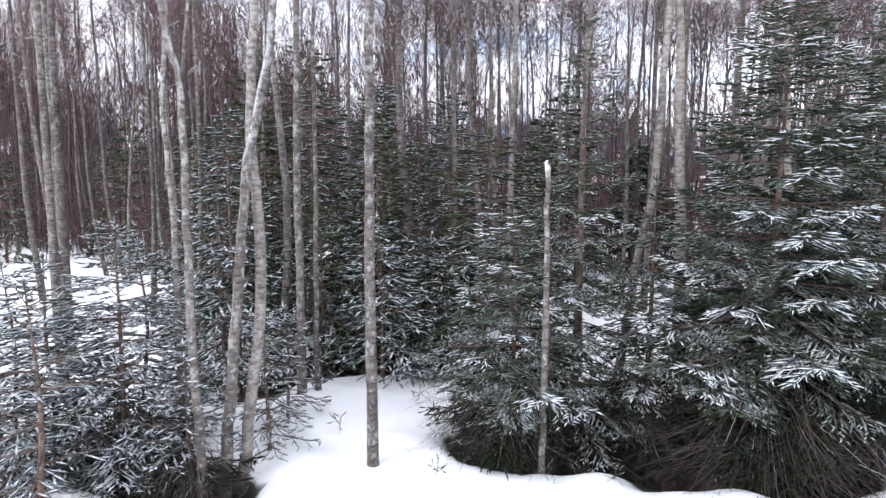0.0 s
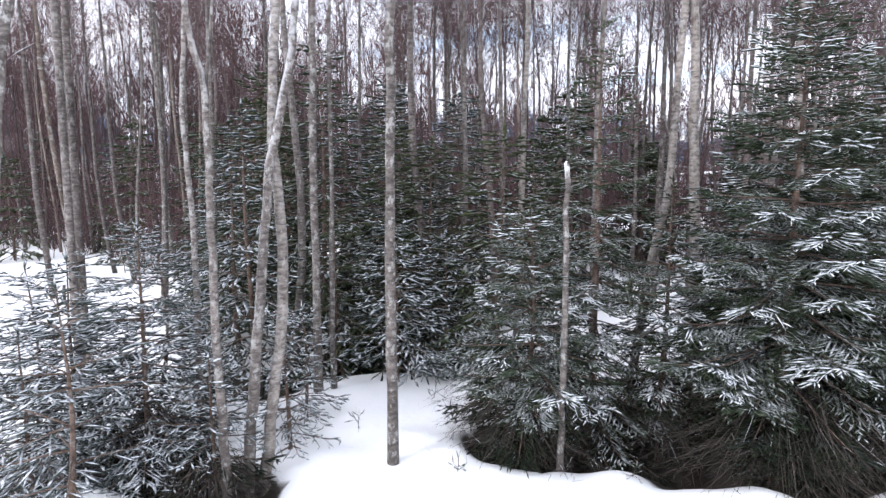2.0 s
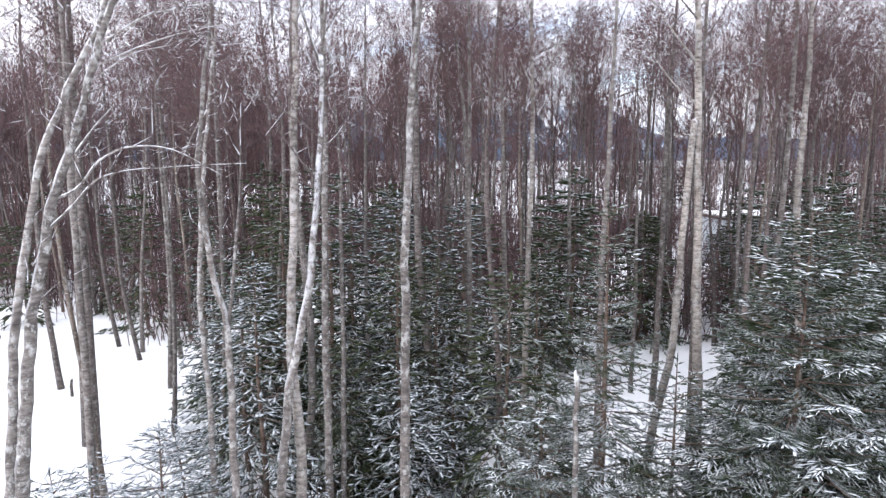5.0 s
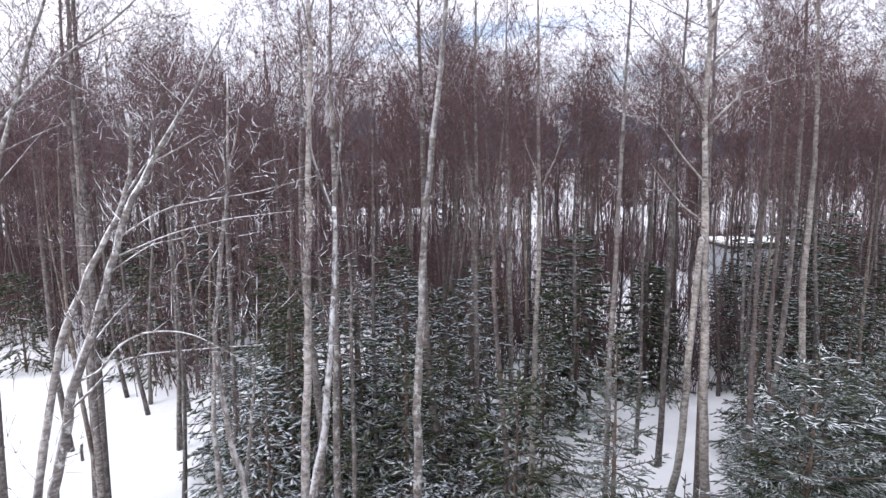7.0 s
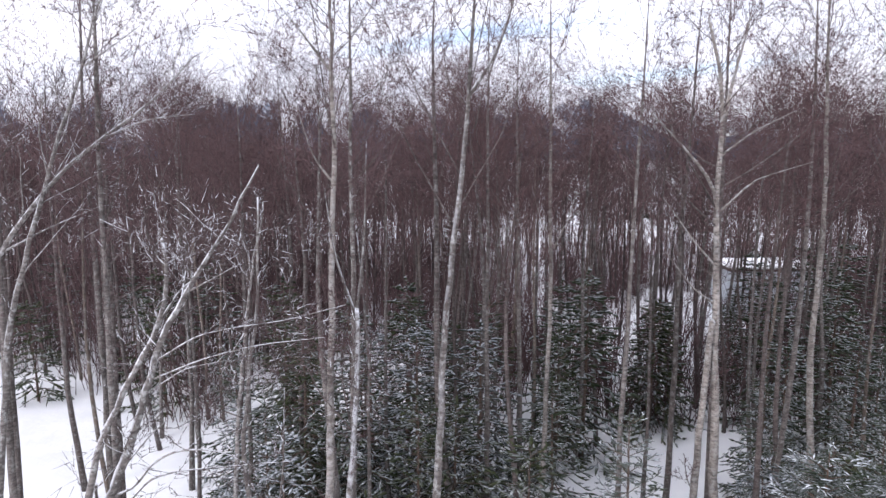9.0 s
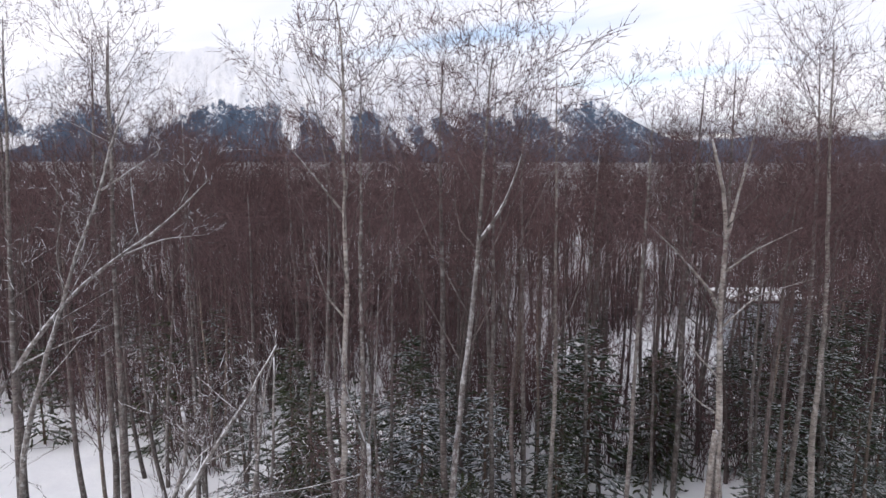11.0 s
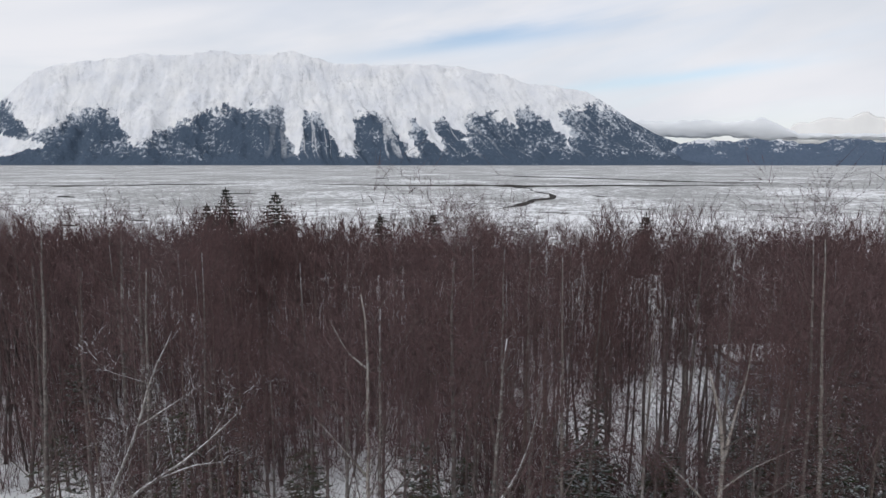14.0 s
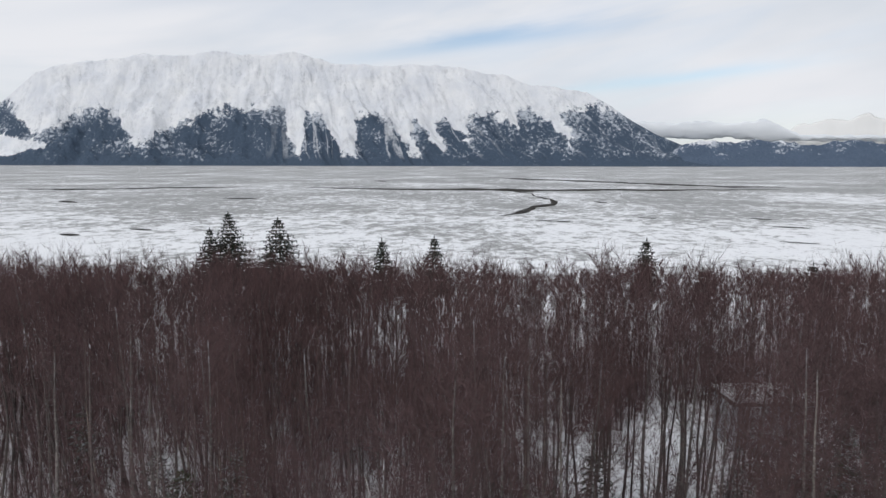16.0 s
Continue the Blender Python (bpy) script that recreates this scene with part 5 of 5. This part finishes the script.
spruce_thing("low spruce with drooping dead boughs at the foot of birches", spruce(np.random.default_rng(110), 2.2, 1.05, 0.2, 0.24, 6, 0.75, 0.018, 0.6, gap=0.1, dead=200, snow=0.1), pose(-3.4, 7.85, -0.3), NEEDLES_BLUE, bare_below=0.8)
spruce_thing("spruce sapling under the birches", spruce(np.random.default_rng(111), 2.0, 0.75, 0.1, 0.24, 5, 0.65, 0.017, 0.2, gap=0.1, snow=0.4), pose(-2.55, 9.8, -0.05), NEEDLES_BLUE)
spruce_thing("spruce sapling beside the birch pair", spruce(np.random.default_rng(112), 2.3, 0.8, 0.1, 0.26, 5, 0.65, 0.017, 0.2, gap=0.1, snow=0.4), pose(-2.6, 8.9, -0.05), NEEDLES_BLUE)

# ---- understorey spruces farther in ----
def understorey():
    kinds = [spruce(np.random.default_rng(200 + k), h, r, 0.2, w, 5, s, sr, 0.25, gap=0.02, power=p, fat=2.3 if k < 4 else 2.8)
             for k, (h, r, w, s, sr, p) in enumerate([(5.8, 1.8, 0.40, 0.40, 0.039, 0.8), (4.4, 1.6, 0.36, 0.46, 0.036, 0.75), (3.2, 1.2, 0.30, 0.48, 0.033, 0.7), (6.8, 1.9, 0.42, 0.36, 0.042, 0.85), (6.2, 1.8, 0.5, 0.24, 0.065, 0.85), (4.6, 1.5, 0.46, 0.25, 0.06, 0.8)])]
    mats = [NEEDLES_DARK, NEEDLES_BARE, NEEDLES_BLUE]
    first = {}
    round_the_clearing = [(-4.6, 16.5, 3), (-3.0, 17.6, 0), (-1.6, 16.6, 0), (0.6, 19.6, 3), (2.9, 20.4, 3), (4.1, 21.6, 3), (-2.2, 22.8, 3), (-5.8, 19.2, 3), (7.4, 24.2, 2), (8.0, 25.2, 2),
        (-6.6, 22.6, 0), (-4.15, 12.2, 3), (-1.5, 14.2, 0), (-2.6, 13.2, 1), (-0.6, 15.2, 1), (-5.0, 14.0, 0), (-3.3, 15.5, 3), (0.9, 12.6, 1), (-0.2, 12.9, 2), (-1.2, 12.2, 2), (0.2, 17.5, 0), (2.2, 17.0, 1)]
    thicket = [(5.6, 11.6, 1), (6.8, 11.0, 0), (8.0, 12.8, 1), (7.2, 15.0, 2), (9.4, 14.0, 0), (8.6, 10.2, 1), (9.8, 11.6, 0), (3.6, 23.5, 3), (7.6, 24.8, 1), (-13.0, 26.4, 0),
        (-11.2, 28.0, 3), (12.0, 24.0, 3), (13.6, 22.5, 0), (14.8, 25.0, 3), (16.0, 28.0, 3), (10.6, 20.2, 1), (11.8, 18.6, 0), (13.2, 19.6, 1), (10.2, 17.0, 2), (12.6, 15.8, 1), (9.0, 18.6, 1), (11.4, 14.4, 1)]
    farther_in = [(8.2, 16.4, 2), (14.6, 18.0, 0), (17.0, 24.0, 0), (18.6, 30.0, 3), (15.5, 33.0, 3), (-2.0, 19.5, 0), (-3.6, 20.5, 1), (-1.0, 21.5, 1), (-4.8, 18.2, 0), (-5.6, 21.0, 1), (-0.4, 26.0, 1),
        (-6.0, 16.0, 1), (-7.0, 18.0, 0), (12.7, 29.5, 1), (14.0, 31.0, 1), (11.9, 27.5, 1), (6.4, 30.5, 1), (-16.0, 30.0, 0), (-19.0, 27.0, 1), (-0.4, 47.8, 3), (20.0, 36.0, 3), (22.5, 33.0, 0), (-22.0, 34.0, 0)]
    rng = np.random.default_rng(9)
    for x, y, k in round_the_clearing + thicket + farther_in:
        k = k if y < 20 else (4 if k in (0, 3) else 5)
        mk = int(rng.integers(0, 3)) if y < 18 else (int(rng.integers(0, 2)) if x < 10 else 0)
        m = pose(x, y, ground_z(x, y), 0, 0, rng.uniform(0, 360)) @ Matrix.Diagonal((*[rng.uniform(0.82, 1.12)] * 3, 1))
        if (k, mk) not in first:
            first[(k, mk)] = spruce_thing("understorey spruce with thin snow on its boughs" if mk != 2 else "frosted small spruce under bare trees", kinds[k], m, mats[mk], group="understorey spruces")
        else:
            o = copy_thing(first[(k, mk)], Matrix())
            o.matrix_world = m


understorey()
# the spires that overtop the wood's far edge
def spire(rng, H, R, low):
    """A dark spruce: whorls of long, slightly drooping boughs hung with needle sprays."""
    stem = Soup()
    tube(stem, wander(rng, (0, 0, -0.3), H + 0.3, (0, 0), 0.05, 6), np.linspace(0.16, 0.012, 6), 5)
    boughs, z = [], low
    while z < H - 0.15:
        f = (H - z) / (H - low)
        L0 = R * f ** 0.85 + 0.12
        n = 7 if f > 0.25 else 5
        wood, leaf = Soup(), Soup()
        az = rng.random() * 6.283 + 6.283 * np.arange(n) / n + rng.normal(0, 0.2, n)
        for a in az:
            L = L0 * rng.uniform(0.7, 1.15)
            o = np.array([math.cos(a), math.sin(a), 0.0])
            s = np.linspace(0, 1, 5)
            line = np.array([0, 0, z]) + o * (L * s)[:, None] + np.array([0, 0, 1.0]) * (L * (0.16 * s - 0.42 * s ** 2 + 0.22 * s ** 4))[:, None]
            tube(wood, line, np.linspace(0.035, 0.01, 5), 3)
            m = max(4, int(L * 3.4))
            t = np.linspace(0.15, 1.0, m)
            p, d = along(line, t)
            side = np.array([-o[1], o[0], 0]) * np.where(np.arange(m) % 2, 1.0, -1.0)[:, None]
            w = unit(d * 0.8 + side * 0.7 + rng.normal(0, 0.15, (m, 3)) + np.array([0, 0, -0.18]))
            shoots(leaf, p, p + w * (0.22 + 0.34 * L * (1 - t) ** 0.8)[:, None], 0.085)
            shoots(leaf, p[::2], (p + np.array([0, 0, -0.34]) + d * 0.15)[::2], 0.08)
        boughs.append((wood, leaf, None))
        z += 0.36 * rng.uniform(0.8, 1.25)
    wood, leaf = Soup(), Soup()
    shoots(leaf, [(0, 0, H - 0.5)], [(0, 0, H + 0.3)], 0.09)
    spikes(wood, [(0, 0, H - 0.2)], [(0, 0, H + 0.45)], 0.02)
    boughs.append((wood, leaf, None))
    return stem, boughs


for x, y, h, r, seed in ((-20.9, 72.0, 13.7, 3.9, 301), (-27.5, 74.5, 14.1, 3.5, 302), (-29.7, 74.2, 12.2, 2.6, 303), (-2.9, 75.5, 11.2, 2.3, 304), (-9.0, 73.0, 11.2, 2.4, 305), (22.2, 73.5, 11.2, 2.3, 306), (27.5, 70.0, 8.3, 1.8, 307), (40.5, 71.0, 8.8, 1.8, 308)):
    spruce_thing("dark spruce spire rising above the bare wood", spire(np.random.default_rng(seed), h, 1.2 * r, 0.38 * h), pose(x, y, -0.3), NEEDLES_SPIRE, group="spruce spires")


# ---- the bare wood ----
# places kept open: x, y, radius
OPEN = [(-0.9, 8.0, 2.4), (-0.8, 10.5, 1.5), (2.5, 9.0, 2.6), (5.0, 9.0, 2.2), (-4.3, 7.5, 1.8), (-10.0, 13.5, 2.4), (-11.5, 17.0, 2.6), (-13.0, 20.5, 2.6), (-14.5, 16.0, 2.4), (6.8, 20.5, 2.2), (3.9, 17.6, 1.3), (7.4, 22.6, 1.8), (5.6, 15.8, 1.5), (21.3, 42.7, 5.2), (19.0, 38.5, 2.2), (15.5, 43.5, 3.4), (13.0, 40.0, 2.4), (17.0, 48.0, 2.6), (26.5, 46.0, 2.6), (10.0, 36.5, 1.8)]


def spots_of(rng, y0, y1, gap, side=0.80, extra=5.0):
    """Stems scattered with a least gap between them."""
    out, grid = [], {}
    area = (y1 - y0) * ((y0 + y1) * side + 2 * extra)
    for _ in range(int(area / gap ** 2 * 1.3)):
        y = math.sqrt(rng.uniform(y0 ** 2, y1 ** 2))
        x = rng.uniform(-1, 1) * (side * y + extra)
        if any((x - a) ** 2 + (y - b) ** 2 < r * r for a, b, r in OPEN):
            continue
        if noise.noise((x * 0.13, y * 0.13, 7.7)) < -0.33:
            continue
        c = (int(x / gap), int(y / gap))
        if any((x - a) ** 2 + (y - b) ** 2 < gap * gap for i in (-1, 0, 1) for j in (-1, 0, 1) for a, b in grid.get((c[0] + i, c[1] + j), ())):
            continue
        grid.setdefault(c, []).append((x, y))
        out.append((x, y))
    return out


def haze_tree(rng, H, r0, twigs, thick=1.0, low=0.40, longest=0.95):
    """A slim tree of the farther wood: a clear stem, steep limbs and a mist of upswept twigs that reaches its top."""
    stem, arms, fine = Soup(), Soup(), Soup()
    pts = wander(rng, (0, 0, -0.2), 0.93 * H + 0.2, rng.standard_normal(2) * 0.022, 0.2, 6)
    tube(stem, pts, r0 * (1 - np.linspace(0, 1, 6)) ** 0.8 + 0.010, 4)
    k = 17
    t = low + (0.98 - low) * np.linspace(0, 1, k) ** 0.62 + rng.normal(0, 0.015, k)
    p, d = along(pts, t)
    az = rng.random(k) * 6.283
    out = unit(np.stack([np.cos(az), np.sin(az), rng.uniform(0.9, 2.4, k)], -1))
    q = p + out * (H * (0.25 - 0.15 * t))[:, None]
    spikes(arms, p, q, np.linspace(0.36 * r0, 0.012, k))
    m = 64
    i = rng.integers(0, k, m)
    a = p[i] + (q - p)[i] * rng.uniform(0.1, 1.0, m)[:, None]
    w = unit(out[i] * 0.5 + unit(rng.standard_normal((m, 3))) * 0.6 + np.array([0, 0, 0.5]))
    b = a + w * rng.uniform(0.5, 1.2, m)[:, None]
    slivers(fine, a, b, 0.015 * thick, rng)
    i = rng.integers(0, m, twigs)
    g = a[i] + (b - a)[i] * rng.uniform(0.05, 1.0, twigs)[:, None]
    v = unit(w[i] * 0.6 + unit(rng.standard_normal((twigs, 3))) * 0.55 + np.array([0, 0, 0.5]))
    slivers(fine, g, g + v * rng.uniform(0.3, longest, twigs)[:, None], rng.uniform(0.007, 0.012, twigs) * thick, rng)
    return stem, arms, fine


def build_wood():
    rng = np.random.default_rng(5)
    kinds = []
    for k in range(12):
        H = (14.6, 13.4, 13.8, 12.6, 14.8, 13.0, 13.6, 12.2, 14.4, 13.2, 12.8, 14.0)[k]
        parts = birch(np.random.default_rng(400 + k), H, 0.030 + 0.0040 * H * (0.7 + 0.5 * (k % 3) / 2), 0.60 + 0.03 * (k % 3))
        bark = (BARK_MID, BARK_BROWN, BARK_DARK, BARK_TAN, BARK_BROWN, BARK_MID)[k % 6] if k != 4 else BARK_GREY
        kinds.append((parts, bark, TWIGS_RED if k % 3 == 1 else TWIGS))
    first = {}
    spots = [p for p in spots_of(rng, 12.5, 19.0, 1.8) + spots_of(rng, 19.0, 25.0, 1.4) + spots_of(rng, 25.0, 31.0, 1.2) if not (-3.2 < p[0] < 0.6 and p[1] < 13.5)]
    spots.sort(key=lambda p: p[1])
    for x, y in spots[:230]:
        k = int(rng.integers(0, 12))
        s = rng.uniform(0.93, 1.03) if rng.random() > 0.07 else 1.13
        m = pose(x, y, ground_z(x, y), 0, 0, rng.uniform(0, 360)) @ Matrix.Diagonal((s, s, s, 1))
        if k not in first:
            parts, bark, tw = kinds[k]
            label = {BARK_GREY: "slim grey birch with bare upswept twigs", BARK_DARK: "dark slim alder with bare upswept twigs", BARK_MID: "slim birch with weathered grey bark and bare twigs", BARK_BROWN: "brown slim alder with bare reddish twigs", BARK_TAN: "tan-barked aspen with bare twigs"}[bark]
            first[k] = tree_thing("birch_tree" if bark in (BARK_GREY, BARK_MID) else "aspen_tree" if bark is BARK_TAN else "alder_tree", label, parts, m, bark, tw, "bare trees of the wood")
        else:
            copy_thing(first[k], Matrix()).matrix_world = m
    rest = spots[230:] + spots_of(np.random.default_rng(6), 31.0, 79.0, 1.42, 0.76, 3.0)
    rest += [p for p in spots_of(np.random.default_rng(16), 29.0, 60.0, 1.9, 0.76, 3.0) if p[0] < -0.18 * p[1]]
    # the farther wood: stems and twigs as one mass
    far = [haze_tree(np.random.default_rng(500 + k), (10.2, 9.7, 10.5, 9.5, 10.0, 9.4, 10.3, 9.8)[k % 8], (0.062, 0.048, 0.056, 0.045, 0.056, 0.046, 0.052, 0.060)[k % 8], 350 if k < 8 else 640, 0.78 if k < 8 else 1.05, 0.24 if k < 8 else 0.30, 0.95 if k < 8 else 0.55) for k in range(16)]
    far = [[s.arrays() for s in parts] for parts in far]
    masses = (Soup(), Soup(), Soup())
    for x, y in rest:
        k = int(rng.integers(0, 8)) + (8 if y > 47 else 0)
        s = rng.uniform(0.92, 1.05) * float(np.interp(y, (25, 38, 55, 66, 78), (1.33, 1.33, 1.05, 0.80, 0.55)))
        a = rng.uniform(0, 6.283)
        c, d = math.cos(a) * s, math.sin(a) * s
        R = np.array([[c, d, 0], [-d, c, 0], [0, 0, s]])
        o = np.array([x, y, ground_z(x, y)])
        for mass, (v, q, t) in zip(masses, far[k]):
            if len(v):
                mass.add(v @ R + o, q, t)
    wood = empty("far_wood", Matrix(), "dense bare wood of slim trees with purple-brown twigs", "trees", kind="stuff")
    # alder and willow brush between the stems
    scrub = Soup()
    brush = []
    for k in range(6):
        g = np.random.default_rng(560 + k)
        n = 26
        az, tilt = g.random(n) * 6.283, g.uniform(0.05, 0.5, n)
        a = np.stack([g.normal(0, 0.35, n), g.normal(0, 0.35, n), np.full(n, -0.1)], -1)
        w = unit(np.stack([np.cos(az) * tilt, np.sin(az) * tilt, np.ones(n)], -1))
        b = a + w * g.uniform(2.0, 4.6, n)[:, None]
        s = Soup()
        spikes(s, a, b, 0.016)
        m = 150
        i = g.integers(0, n, m)
        c = a[i] + (b - a)[i] * g.uniform(0.2, 1.0, m)[:, None]
        v = unit(w[i] * 0.6 + unit(g.standard_normal((m, 3))) * 0.75 + np.array([0, 0, 0.3]))
        slivers(s, c, c + v * g.uniform(0.4, 1.1, m)[:, None], g.uniform(0.008, 0.014, m), g)
        brush.append(s.arrays())
    g = np.random.default_rng(7)
    for x, y in spots_of(g, 24.0, 79.0, 1.22, 0.76, 3.0):
        if (y > 56 and g.random() < 0.6) or noise.noise((x * 0.10, y * 0.10, 2.2)) < (-0.5 if x < -0.2 * y else -0.32):
            continue
        a, s = g.uniform(0, 6.283), g.uniform(0.95, 1.55) if y < 56 else g.uniform(0.5, 0.8)
        c, d = math.cos(a) * s, math.sin(a) * s
        v, q, t = brush[int(g.integers(0, 6))]
        scrub.add(v @ np.array([[c, d, 0], [-d, c, 0], [0, 0, s]]) + np.array([x, y, ground_z(x, y)]), q, t)
    tagged(link_part("brush", scrub.mesh("brush", TWIGS), wood), kind="stuff")
    tagged(link_part("trunks", masses[0].mesh("trunks", BARK_FAR), wood), kind="stuff")
    tagged(link_part("limbs", masses[1].mesh("limbs", TWIGS), wood), kind="stuff")
    tagged(link_part("twigs", masses[2].mesh("twigs", TWIGS_RED), wood), kind="stuff")


build_wood()


# ---- small things on the snow ----
def snow_sapling(x, y, h, seed, label="leafless seedling poking out of the snow"):
    rng = np.random.default_rng(seed)
    stem, arms, fine = Soup(), Soup(), Soup()
    pts = wander(rng, (0, 0, -0.05), h, (0.1, 0), 0.03, 5)
    tube(stem, pts, np.linspace(0.008, 0.003, 5), 5)
    p, d = along(pts, rng.uniform(0.4, 0.95, 7))
    w = unit(rng.standard_normal((7, 3)) + np.array([0, 0, 0.5]))
    spikes(arms, p, p + w * rng.uniform(0.12, 0.3, 7)[:, None], 0.005)
    q = p + w * 0.1
    shoots(fine, q, q + unit(w + rng.standard_normal((7, 3)) * 0.4) * 0.16, 0.012)
    t = empty("seedling", pose(x, y, ground_z(x, y)), label, "seedling", "seedlings in the snow")
    link_part("stem", stem.mesh("stem", DEAD), t)
    link_part("twigs", arms.mesh("twigs", DEAD), t)
    link_part("needles", fine.mesh("needles", NEEDLES_DARK), t)


snow_sapling(-1.66, 9.7, 0.25, 1)
snow_sapling(-0.10, 8.3, 0.22, 2)
snow_sapling(-0.27, 9.95, 0.36, 3)
snow_sapling(2.35, 8.0, 0.10, 4)
snow_sapling(-0.45, 11.0, 0.3, 5)


def stump(x, y, h, r, seed):
    s = Soup()
    rng = np.random.default_rng(seed)
    tube(s, wander(rng, (0, 0, -0.2), h + 0.2, (0.03, 0), 0.02, 5), np.linspace(r, r * 0.8, 5), 8, 0.08, rng)
    c = Soup()
    tube(c, [(0, 0, h - 0.02), (0, 0, h + 0.04), (0, 0, h + 0.07)], [r * 0.9, r, r * 0.5], 8, 0.1, rng)
    t = empty("stump", pose(x, y, ground_z(x, y)), "short dead stump capped with snow", "stump")
    link_part("stem", s.mesh("stem", BARK_DARK), t)
    link_part("snow_cap", c.mesh("snow_cap", SNOW), t)


stump(-11.85, 18.7, 0.55, 0.055, 1)
